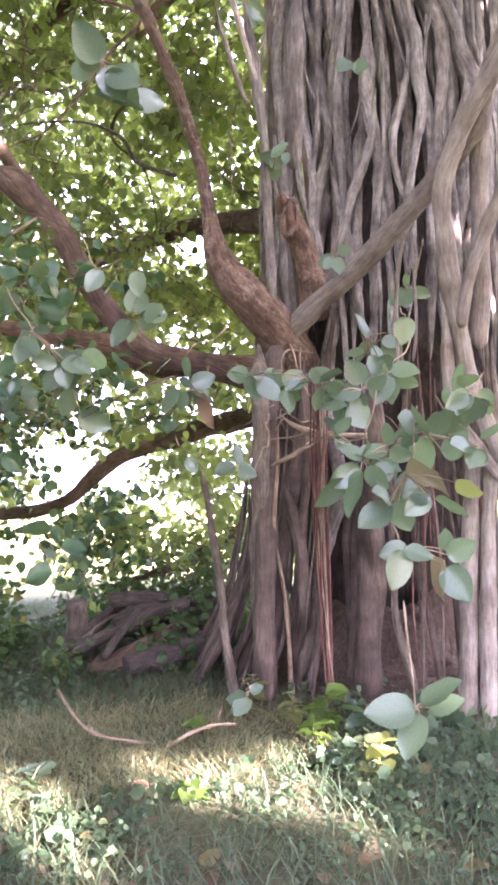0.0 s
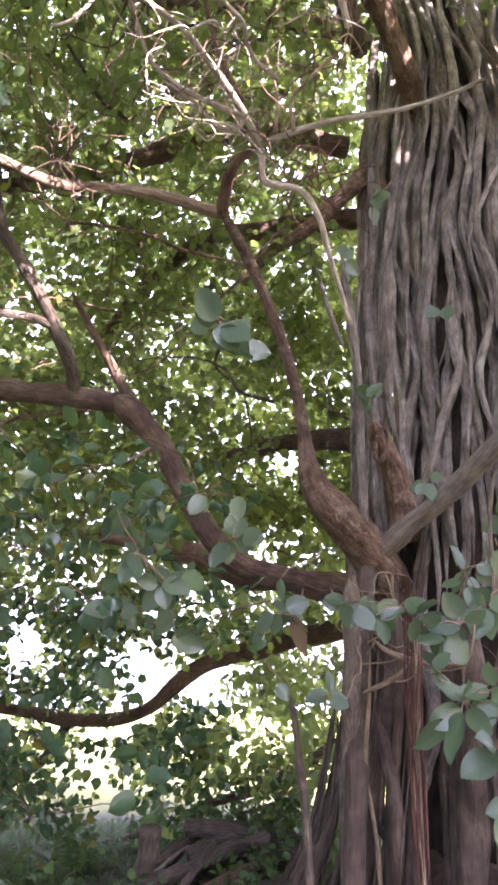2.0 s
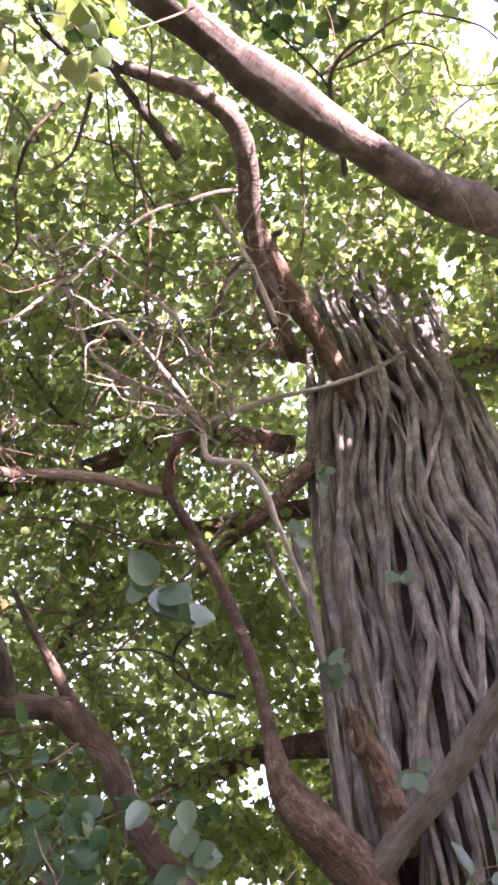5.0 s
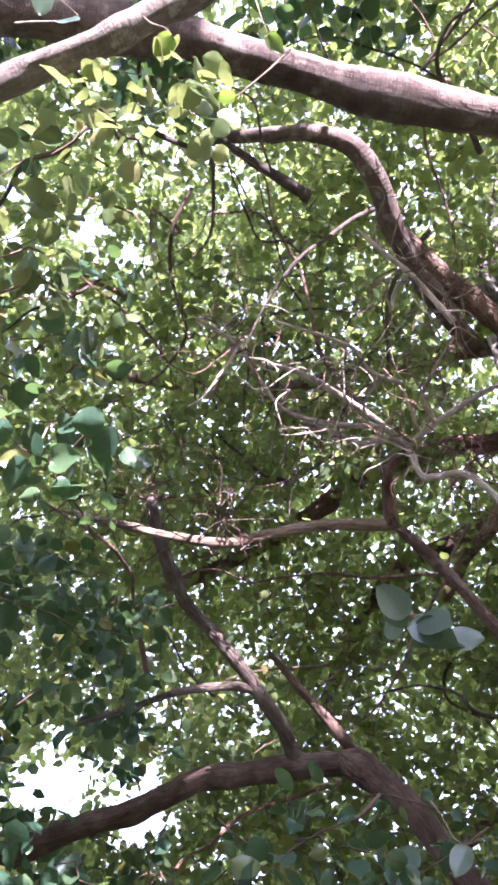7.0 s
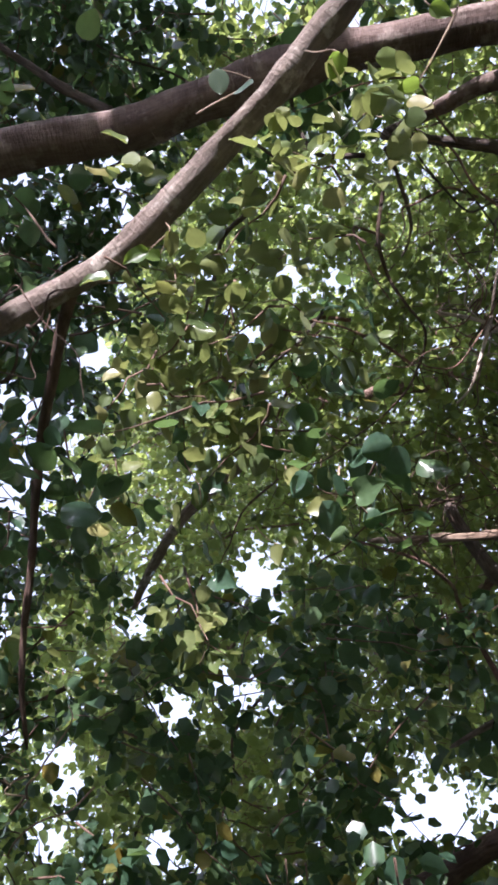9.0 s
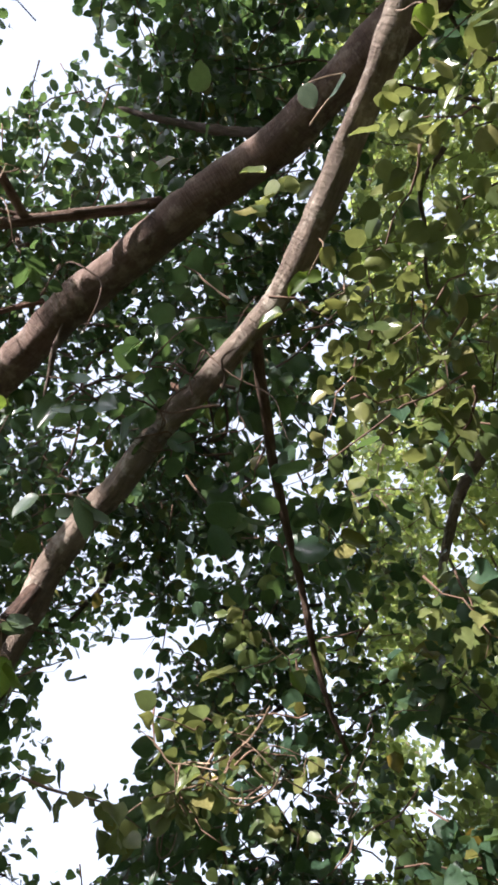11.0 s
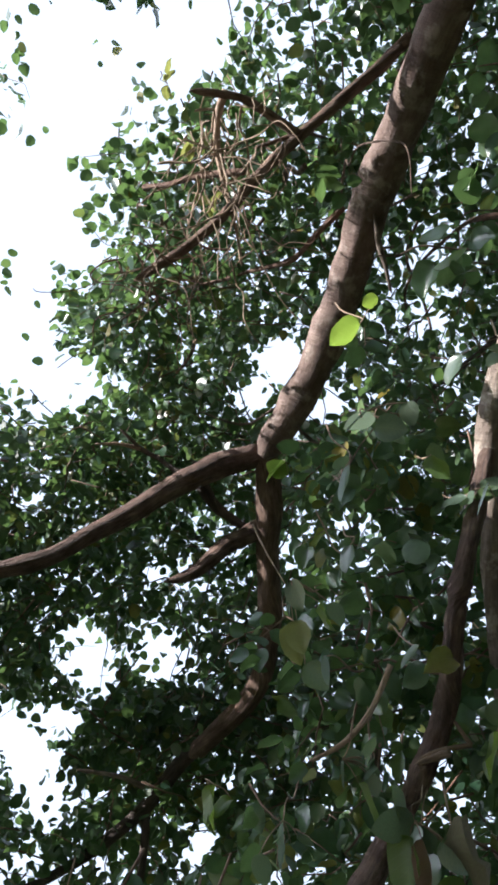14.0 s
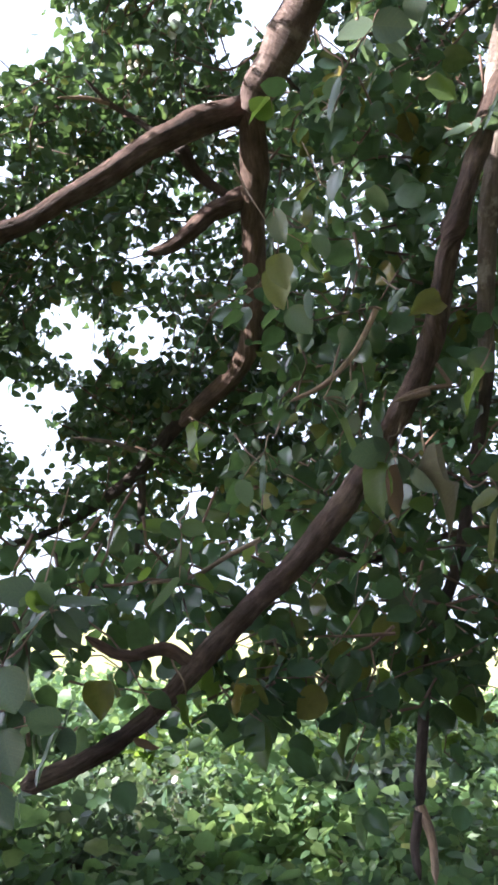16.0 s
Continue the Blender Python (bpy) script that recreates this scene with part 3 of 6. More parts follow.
limb("overhead_limb", "sunlit", (3.70, 3.02, 6.02, 0.123), (2.91, 2.57, 5.80, 0.123), (2.25, 2.22, 5.58, 0.123), (1.75, 2.04, 5.42, 0.123), (1.33, 1.85, 5.39, 0.108), (0.76, 1.60, 5.45, 0.108), (0.10, 1.28, 5.57, 0.106), (-0.40, 1.02, 5.65, 0.112), (-0.75, 0.88, 5.66, 0.116), (-1.06, 0.76, 5.70, 0.117), (-1.34, 0.66, 5.76, 0.125), (-1.63, 0.50, 5.76, 0.130), (-1.99, 0.27, 5.69, 0.133), (-2.42, 0.03, 5.60, 0.133), (-2.85, -0.21, 5.51, 0.125), (-3.29, -0.44, 5.30, 0.126), (-3.62, -0.67, 4.99, 0.115), (-3.83, -0.91, 4.71, 0.114), (-3.98, -1.14, 4.44, 0.114))
limb("fork_left", "bark2", (-4.07, -1.20, 4.53, 0.088), (-3.97, -1.46, 4.40, 0.084), (-3.87, -1.81, 4.14, 0.079), (-3.78, -2.17, 3.83, 0.071), (-3.69, -2.50, 3.59, 0.064), (-3.53, -2.87, 3.44, 0.064), (-3.34, -3.31, 3.32, 0.064))
limb("fork_down", "bark", (-4.06, -1.15, 4.56, 0.088), (-4.26, -1.16, 4.31, 0.088), (-4.50, -1.21, 4.01, 0.081), (-4.76, -1.24, 3.61, 0.080), (-4.97, -1.35, 3.24, 0.076), (-5.10, -1.60, 3.00, 0.071), (-5.18, -1.88, 2.79, 0.062))
limb("fork_down_tip", "dark", (-5.26, -1.91, 2.85, 0.059), (-5.25, -2.11, 2.58, 0.049), (-5.25, -2.27, 2.41, 0.045), (-5.27, -2.50, 2.24, 0.039), (-5.27, -2.85, 2.03, 0.030), (-5.22, -3.28, 1.87, 0.021))
limb("fork_down_twig", "dark", (-5.26, -2.19, 2.44, 0.034), (-5.31, -2.19, 2.20, 0.028), (-5.35, -2.22, 1.82, 0.017))
limb("fork_stub", "bark2", (-4.44, -1.26, 4.15, 0.066), (-4.36, -1.35, 4.05, 0.062), (-4.31, -1.46, 3.96, 0.058), (-4.30, -1.57, 3.84, 0.050), (-4.29, -1.72, 3.73, 0.040), (-4.25, -1.86, 3.68, 0.026))
limb("fork_side", "dark", (-4.20, -1.65, 4.42, 0.046), (-4.41, -1.59, 4.34, 0.041), (-4.59, -1.35, 4.20, 0.034))
limb("mottled_branch", "mottled", (0.11, 0.67, 4.91, 0.057), (-0.10, 0.73, 4.79, 0.057), (-0.31, 0.74, 4.72, 0.058), (-0.51, 0.76, 4.64, 0.058), (-0.72, 0.78, 4.57, 0.059), (-0.96, 0.78, 4.52, 0.066), (-1.21, 0.79, 4.45, 0.064), (-1.44, 0.78, 4.36, 0.059), (-1.63, 0.71, 4.26, 0.057), (-1.81, 0.63, 4.14, 0.060), (-1.98, 0.54, 4.01, 0.061), (-2.15, 0.46, 3.89, 0.059), (-2.32, 0.41, 3.78, 0.059), (-2.53, 0.32, 3.66, 0.063), (-2.74, 0.24, 3.49, 0.065), (-2.92, 0.23, 3.28, 0.052), (-3.11, 0.19, 3.04, 0.042), (-3.28, 0.17, 2.77, 0.037), (-3.45, 0.17, 2.49, 0.036))
limb("hanging_branch", "bark", (-1.65, 0.75, 4.25, 0.028), (-1.85, 0.86, 4.20, 0.025), (-2.07, 1.01, 4.10, 0.024), (-2.31, 1.19, 3.95, 0.021), (-2.54, 1.40, 3.75, 0.018), (-2.75, 1.58, 3.54, 0.016), (-2.92, 1.75, 3.36, 0.014), (-3.04, 1.92, 3.21, 0.011))
limb("near_limb", "stringy", (-2.76, 0.24, 3.50, 0.037), (-2.70, 0.15, 3.17, 0.037), (-2.65, 0.07, 2.89, 0.037), (-2.67, 0.02, 2.70, 0.039), (-2.77, -0.01, 2.57, 0.041), (-2.86, -0.05, 2.41, 0.042), (-2.92, -0.13, 2.23, 0.042), (-2.97, -0.24, 2.04, 0.041), (-2.97, -0.39, 1.81, 0.043), (-2.95, -0.56, 1.58, 0.044), (-2.90, -0.74, 1.38, 0.042), (-2.82, -0.89, 1.20, 0.043), (-2.73, -1.02, 1.03, 0.041), (-2.63, -1.17, 0.90, 0.035), (-2.52, -1.35, 0.82, 0.035))
limb("near_limb_side", "bark2", (-2.83, -0.89, 1.20, 0.027), (-2.74, -0.98, 1.26, 0.023), (-2.65, -1.09, 1.23, 0.019), (-2.55, -1.19, 1.29, 0.016))
limb("near_drop", "dark", (-3.38, 0.22, 3.21, 0.034), (-3.54, 0.19, 2.91, 0.033), (-3.65, 0.19, 2.60, 0.032), (-3.69, 0.15, 2.30, 0.030), (-3.72, 0.10, 2.02, 0.029), (-3.71, 0.03, 1.67, 0.028), (-3.71, -0.07, 1.35, 0.026), (-3.70, -0.12, 1.10, 0.025), (-3.68, -0.14, 0.87, 0.024), (-3.64, -0.15, 0.63, 0.023))
limb("near_twig", "tan", (-2.86, -0.07, 2.20, 0.014), (-2.77, -0.19, 2.14, 0.009))
limb("twig", "tan", (-2.75, -0.25, 2.49, 0.013), (-2.77, -0.29, 2.41, 0.011), (-2.76, -0.35, 2.30, 0.011), (-2.74, -0.44, 2.20, 0.010), (-2.73, -0.56, 2.14, 0.009))
limb("twig", "tan", (-2.87, -0.68, 1.66, 0.010), (-2.84, -0.80, 1.59, 0.009), (-2.76, -0.90, 1.51, 0.008), (-2.71, -1.05, 1.48, 0.007))
limb("twig", "tan", (-2.91, 0.01, 2.24, 0.010), (-2.88, -0.05, 2.33, 0.007))
limb("twig", "tan", (-2.91, 0.01, 2.24, 0.011), (-2.87, -0.11, 2.21, 0.009), (-2.88, -0.19, 2.18, 0.007))
limb("upper_branch", "sunlit", (1.42, 4.38, 6.72, 0.079), (1.04, 3.63, 6.65, 0.079), (0.82, 3.03, 6.67, 0.079), (0.74, 2.61, 6.76, 0.079), (0.62, 2.35, 6.88, 0.082), (0.35, 2.21, 6.99, 0.070), (-0.03, 2.19, 7.19, 0.056), (-0.44, 2.19, 7.46, 0.056))
limb("trunk_fork", "brown", (2.24, 5.10, 6.48, 0.109), (1.89, 4.53, 6.65, 0.102), (1.51, 4.03, 6.76, 0.095), (1.13, 3.53, 6.88, 0.078), (0.86, 3.12, 6.95, 0.068))
limb("hollow_limb", "brown", (1.93, 5.20, 6.42, 0.084), (1.59, 5.31, 6.08, 0.091), (1.25, 5.52, 5.77, 0.077), (0.95, 5.91, 5.71, 0.063), (0.64, 6.44, 5.65, 0.056))
limb("upper_branch_side", "dark", (0.24, 2.72, 7.06, 0.050), (0.01, 2.51, 7.15, 0.042), (-0.21, 2.30, 7.22, 0.030), (-0.38, 2.09, 7.29, 0.016))
limb("sunny_branch", "bark", (-2.13, 0.12, 5.97, 0.040), (-2.18, -0.13, 5.73, 0.038), (-2.22, -0.35, 5.55, 0.037), (-2.26, -0.56, 5.38, 0.036), (-2.33, -0.80, 5.18, 0.033), (-2.42, -1.03, 5.00, 0.032), (-2.46, -1.27, 4.80, 0.030), (-2.48, -1.53, 4.64, 0.028))
limb("sunny_twig", "bark", (-2.24, -0.56, 5.39, 0.030), (-2.13, -0.68, 5.43, 0.028), (-2.02, -0.81, 5.46, 0.025), (-1.93, -0.94, 5.42, 0.023), (-1.85, -1.07, 5.36, 0.021))
limb("sunny_twig", "tan", (-1.96, -0.91, 5.49, 0.024), (-2.02, -0.96, 5.40, 0.022), (-2.12, -0.99, 5.29, 0.020), (-2.28, -0.99, 5.16, 0.016), (-2.41, -0.97, 5.03, 0.013), (-2.51, -0.95, 4.91, 0.010), (-2.63, -0.95, 4.80, 0.009))
limb("crossing_branch", "pale", (1.45, 4.57, 2.45, 0.068), (1.68, 4.26, 2.66, 0.066), (1.87, 3.93, 2.85, 0.066), (2.02, 3.56, 3.06, 0.063), (2.16, 3.20, 3.30, 0.062))
limb("broken_stub", "brown", (1.67, 4.68, 2.57, 0.095), (1.60, 4.53, 2.81, 0.090), (1.48, 4.38, 3.03, 0.085), (1.31, 4.23, 3.24, 0.079))
limb("ground_pole", "grey", (0.94, 4.46, 0.06, 0.032), (0.89, 4.46, 0.49, 0.029), (0.85, 4.42, 0.90, 0.025), (0.80, 4.37, 1.25, 0.023), (0.76, 4.35, 1.50, 0.021))
limb("root_twig", "tan", (1.24, 4.22, 1.83, 0.023), (1.33, 4.19, 1.75, 0.022), (1.46, 4.16, 1.70, 0.020), (1.63, 4.12, 1.68, 0.017), (1.84, 4.12, 1.68, 0.014))
limb("root_twig", "tan", (1.45, 4.16, 1.69, 0.023), (1.32, 4.11, 1.59, 0.018), (1.15, 4.16, 1.51, 0.014))
limb("right_root", "pale", (2.20, 2.82, 3.62, 0.054), (2.09, 3.06, 3.38, 0.054), (2.00, 3.25, 3.16, 0.053), (1.98, 3.38, 2.92, 0.053), (2.03, 3.47, 2.62, 0.050), (2.10, 3.54, 2.28, 0.050), (2.18, 3.57, 1.91, 0.049), (2.31, 3.53, 1.53, 0.048), (2.48, 3.43, 1.19, 0.046))
limb("right_root", "pale", (2.18, 3.05, 3.71, 0.050), (2.19, 3.27, 3.36, 0.050), (2.24, 3.44, 2.99, 0.049), (2.30, 3.57, 2.57, 0.048), (2.32, 3.68, 2.13, 0.046))
limb("right_root", "pale", (2.20, 3.10, 2.95, 0.039), (2.15, 3.25, 2.70, 0.036), (2.10, 3.38, 2.44, 0.034), (2.08, 3.46, 2.20, 0.031))
limb("right_root", "pale", (2.05, 3.57, 2.30, 0.039), (2.09, 3.63, 1.89, 0.037), (2.15, 3.63, 1.66, 0.036), (2.34, 3.52, 1.33, 0.035))
limb("right_post", "pale", (2.24, 3.70, 1.47, 0.044), (2.18, 3.72, 0.89, 0.047), (2.09, 3.65, 0.27, 0.050), (1.92, 3.43, -0.29, 0.053))
limb("right_post", "pale", (2.33, 3.64, 1.53, 0.041), (2.27, 3.67, 0.88, 0.043), (2.18, 3.60, 0.27, 0.047), (1.99, 3.39, -0.29, 0.049))
limb("dead_twig", "white", (0.42, 3.45, 4.77, 0.025), (0.29, 3.28, 4.86, 0.023), (0.11, 3.09, 4.95, 0.020), (-0.09, 2.89, 5.01, 0.017), (-0.33, 2.76, 5.07, 0.014))
limb("dead_twig", "white", (0.31, 3.30, 4.84, 0.018), (0.00, 3.14, 4.80, 0.017), (-0.25, 2.97, 4.81, 0.015), (-0.35, 2.80, 4.91, 0.014), (-0.44, 2.57, 5.03, 0.013), (-0.63, 2.33, 5.06, 0.011))
limb("dead_twig", "white", (-0.40, 2.57, 5.07, 0.014), (-0.54, 2.62, 4.89, 0.011), (-0.67, 2.65, 4.72, 0.008), (-0.79, 2.67, 4.68, 0.007))
limb("dead_twig", "white", (0.42, 3.45, 4.77, 0.021), (0.62, 3.30, 4.77, 0.020), (0.87, 3.18, 4.78, 0.017), (1.16, 3.03, 4.75, 0.015), (1.41, 2.87, 4.74, 0.013), (1.58, 2.68, 4.71, 0.011))
limb("dead_twig", "white", (0.43, 3.46, 4.75, 0.023), (0.46, 3.52, 4.57, 0.022), (0.55, 3.51, 4.52, 0.022), (0.69, 3.46, 4.46, 0.021), (0.81, 3.53, 4.33, 0.020), (0.90, 3.65, 4.16, 0.018), (1.01, 3.78, 3.95, 0.017), (1.15, 3.94, 3.67, 0.016))
limb("dead_twig", "white", (0.31, 3.29, 4.86, 0.021), (0.25, 3.33, 4.77, 0.020), (0.14, 3.31, 4.75, 0.018), (-0.02, 3.18, 4.78, 0.016), (-0.20, 3.09, 4.83, 0.014))
limb("dead_twig", "white", (0.46, 3.02, 4.88, 0.016), (0.32, 2.91, 4.87, 0.015), (0.25, 2.83, 4.92, 0.014), (0.22, 2.75, 4.97, 0.013), (0.07, 2.65, 5.02, 0.011), (-0.20, 2.47, 5.04, 0.009))
limb("dead_twig", "white", (0.90, 3.00, 5.33, 0.021), (0.79, 2.84, 5.46, 0.018), (0.68, 2.69, 5.57, 0.016), (0.55, 2.55, 5.66, 0.014), (0.43, 2.41, 5.75, 0.011))
limb("dead_twig", "white", (0.69, 2.71, 5.56, 0.016), (0.58, 2.80, 5.52, 0.014), (0.55, 2.89, 5.46, 0.011))
limb("dead_twig", "tan", (0.61, 3.29, 4.76, 0.014), (0.57, 3.17, 4.87, 0.011), (0.67, 3.05, 4.95, 0.010), (0.83, 2.89, 5.05, 0.007))
limb("dead_twig", "tan", (0.50, 3.31, 4.75, 0.014), (0.48, 3.15, 4.90, 0.010), (0.38, 2.99, 5.03, 0.007))
limb("far_branch", "mottled", (-2.92, 3.32, 6.36, 0.057), (-3.24, 3.25, 6.18, 0.052), (-3.53, 3.22, 6.00, 0.047), (-3.89, 3.29, 5.75, 0.040), (-4.21, 3.39, 5.51, 0.034))
limb("knobby_limb", "brown", (1.78, 5.07, 2.07, 0.177), (1.52, 4.75, 2.30, 0.158), (1.32, 4.59, 2.50, 0.129), (1.12, 4.51, 2.66, 0.102), (0.96, 4.49, 2.87, 0.075), (0.90, 4.53, 3.26, 0.042), (0.82, 4.44, 3.63, 0.040), (0.69, 4.29, 3.94, 0.038), (0.51, 4.14, 4.25, 0.035), (0.34, 3.99, 4.48, 0.032), (0.23, 3.91, 4.58, 0.031))
limb("back_limb", "bark2", (2.77, 5.06, 7.57, 0.158), (3.08, 4.79, 7.36, 0.148), (3.37, 4.55, 7.12, 0.139), (3.76, 4.30, 6.79, 0.126))
limb("back_limb", "bark", (-3.74, -0.62, 1.76, 0.021), (-3.87, -0.43, 1.70, 0.020), (-3.98, -0.24, 1.74, 0.018), (-4.07, 0.01, 1.85, 0.017), (-4.16, 0.29, 1.91, 0.015))
limb("twig", "dark", (-3.64, -0.15, 0.64, 0.023), (-3.62, -0.17, 0.51, 0.018), (-3.59, -0.15, 0.40, 0.014))
limb("twig", "tan", (-3.65, -0.15, 0.66, 0.023), (-3.62, -0.10, 0.54, 0.018), (-3.59, -0.09, 0.39, 0.014))
limb("twig", "tan", (-3.90, -2.03, 4.57, 0.018), (-3.82, -2.17, 4.57, 0.014), (-3.75, -2.32, 4.54, 0.009))
limb("twig", "dark", (-4.03, -1.76, 4.41, 0.023), (-3.99, -1.92, 4.53, 0.018), (-3.90, -2.03, 4.57, 0.016), (-3.75, -2.14, 4.65, 0.011))
limb("twig", "grey", (-5.21, -2.21, 2.60, 0.023), (-5.04, -2.34, 2.63, 0.018), (-4.90, -2.59, 2.64, 0.011))
limb("root_loop", "bark", (-1.88, 0.70, 4.08, 0.014), (-1.95, 0.76, 4.01, 0.011), (-2.01, 0.76, 3.96, 0.010), (-2.05, 0.69, 3.93, 0.009))
limb("limb_root", "grey", (-2.86, -0.20, 5.38, 0.025), (-2.97, -0.19, 5.23, 0.020), (-3.08, -0.17, 5.14, 0.015), (-3.21, -0.15, 5.03, 0.009))
limb("branch_over", "bark", (-2.03, 0.07, 5.69, 0.023), (-2.13, -0.18, 5.61, 0.020), (-2.22, -0.40, 5.53, 0.017), (-2.28, -0.60, 5.46, 0.014), (-2.28, -0.83, 5.40, 0.011))
limb("branch_over", "dark", (-1.50, 0.53, 6.04, 0.034), (-1.66, 0.28, 6.20, 0.030), (-1.79, -0.01, 6.36, 0.024), (-1.90, -0.35, 6.50, 0.018))
limb("hanging_root", "pale", (1.86, 3.50, 2.80, 0.014), (1.81, 3.57, 2.68, 0.013), (1.80, 3.65, 2.45, 0.011), (1.82, 3.71, 2.20, 0.010), (1.82, 3.76, 1.94, 0.009))
limb("hanging_root", "pale", (1.85, 3.53, 2.73, 0.011), (1.89, 3.60, 2.50, 0.010), (1.91, 3.65, 2.25, 0.009), (1.90, 3.70, 2.06, 0.008))
limb("hanging_root", "pale", (1.15, 3.80, 4.09, 0.014), (1.15, 3.98, 3.81, 0.014), (1.20, 4.14, 3.48, 0.013), (1.26, 4.31, 3.08, 0.013), (1.30, 4.45, 2.66, 0.011))
limb("hanging_root", "root", (0.99, 3.69, 4.13, 0.034), (1.08, 3.86, 3.84, 0.034), (1.17, 4.04, 3.49, 0.033), (1.24, 4.27, 3.05, 0.033), (1.30, 4.47, 2.59, 0.032))
limb("hanging_root", "root", (1.29, 3.62, 4.19, 0.048), (1.33, 3.89, 3.78, 0.053), (1.39, 4.15, 3.38, 0.057))
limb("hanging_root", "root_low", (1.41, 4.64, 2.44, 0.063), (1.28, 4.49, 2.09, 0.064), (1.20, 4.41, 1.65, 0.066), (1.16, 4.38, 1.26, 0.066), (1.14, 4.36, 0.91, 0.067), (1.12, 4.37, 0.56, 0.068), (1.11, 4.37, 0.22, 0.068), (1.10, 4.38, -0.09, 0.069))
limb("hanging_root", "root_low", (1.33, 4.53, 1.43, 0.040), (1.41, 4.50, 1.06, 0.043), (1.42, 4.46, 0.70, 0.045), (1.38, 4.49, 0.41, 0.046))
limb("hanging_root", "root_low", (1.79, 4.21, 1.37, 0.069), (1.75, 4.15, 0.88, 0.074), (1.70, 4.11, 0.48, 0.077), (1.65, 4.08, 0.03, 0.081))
limb("white_root", "pale", (0.78, 3.50, 3.94, 0.018), (0.85, 3.59, 3.79, 0.016), (0.95, 3.69, 3.60, 0.013), (1.00, 3.72, 3.52, 0.011))

# the trunk parts into three leaders above the bundle of roots
for way in (((2.72, 5.28, 8.4, 0.42), (2.85, 5.3, 9.6, 0.34), (3.05, 5.25, 10.8, 0.24), (3.5, 5.1, 12.2, 0.1)),
            ((2.7, 5.35, 8.8, 0.3), (2.4, 5.7, 10.0, 0.2), (1.8, 6.3, 11.4, 0.09)),
            ((2.8, 5.2, 8.6, 0.3), (3.3, 4.8, 9.8, 0.2), (4.2, 4.3, 10.8, 0.09))):
    p = np.array(way)
    child("limb", crooked("leader", p[:, :3], p[:, 3], BARK["root"], 26, True, 0.08), tree)

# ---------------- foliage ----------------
# crown gaps fitted to the camera's view: bearing, height and half width in degrees
SIGHT_GAPS = np.array([
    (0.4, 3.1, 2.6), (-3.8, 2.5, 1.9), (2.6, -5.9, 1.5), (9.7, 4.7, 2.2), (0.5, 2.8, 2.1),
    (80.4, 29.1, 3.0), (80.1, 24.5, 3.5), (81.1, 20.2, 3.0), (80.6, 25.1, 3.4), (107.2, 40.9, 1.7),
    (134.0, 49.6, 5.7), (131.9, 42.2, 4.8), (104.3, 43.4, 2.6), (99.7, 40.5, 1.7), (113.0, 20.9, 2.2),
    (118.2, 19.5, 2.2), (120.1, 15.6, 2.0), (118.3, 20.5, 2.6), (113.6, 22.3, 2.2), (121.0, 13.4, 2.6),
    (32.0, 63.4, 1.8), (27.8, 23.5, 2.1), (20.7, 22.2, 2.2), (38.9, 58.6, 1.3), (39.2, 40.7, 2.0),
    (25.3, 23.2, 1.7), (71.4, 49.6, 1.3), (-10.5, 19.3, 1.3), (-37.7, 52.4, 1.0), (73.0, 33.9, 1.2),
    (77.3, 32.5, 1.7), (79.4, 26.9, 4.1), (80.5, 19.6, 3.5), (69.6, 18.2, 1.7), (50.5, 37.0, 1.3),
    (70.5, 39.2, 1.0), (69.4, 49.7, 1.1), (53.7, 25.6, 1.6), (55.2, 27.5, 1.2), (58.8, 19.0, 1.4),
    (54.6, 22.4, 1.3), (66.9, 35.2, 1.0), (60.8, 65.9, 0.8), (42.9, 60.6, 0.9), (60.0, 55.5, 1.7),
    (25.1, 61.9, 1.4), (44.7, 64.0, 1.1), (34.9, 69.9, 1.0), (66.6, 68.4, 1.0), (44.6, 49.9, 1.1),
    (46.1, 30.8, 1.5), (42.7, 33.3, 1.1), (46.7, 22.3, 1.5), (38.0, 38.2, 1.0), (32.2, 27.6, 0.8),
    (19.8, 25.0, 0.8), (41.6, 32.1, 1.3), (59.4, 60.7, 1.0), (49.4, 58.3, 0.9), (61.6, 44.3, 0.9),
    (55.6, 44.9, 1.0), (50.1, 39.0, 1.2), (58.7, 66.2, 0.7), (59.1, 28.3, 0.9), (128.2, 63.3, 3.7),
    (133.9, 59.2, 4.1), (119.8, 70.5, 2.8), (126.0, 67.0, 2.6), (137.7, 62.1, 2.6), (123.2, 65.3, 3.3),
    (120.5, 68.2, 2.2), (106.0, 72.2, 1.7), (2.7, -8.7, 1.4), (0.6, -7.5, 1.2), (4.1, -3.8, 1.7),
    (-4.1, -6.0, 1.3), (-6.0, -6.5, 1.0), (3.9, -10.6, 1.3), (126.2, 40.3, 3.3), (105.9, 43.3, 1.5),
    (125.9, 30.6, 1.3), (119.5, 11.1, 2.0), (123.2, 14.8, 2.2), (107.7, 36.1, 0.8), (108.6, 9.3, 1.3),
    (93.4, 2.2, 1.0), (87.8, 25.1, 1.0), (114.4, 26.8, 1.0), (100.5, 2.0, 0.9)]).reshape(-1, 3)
# about where the camera stands; the sight gaps are measured out from here
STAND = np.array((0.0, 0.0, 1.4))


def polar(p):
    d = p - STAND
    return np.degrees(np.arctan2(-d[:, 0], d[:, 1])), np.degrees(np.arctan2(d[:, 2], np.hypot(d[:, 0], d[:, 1])))


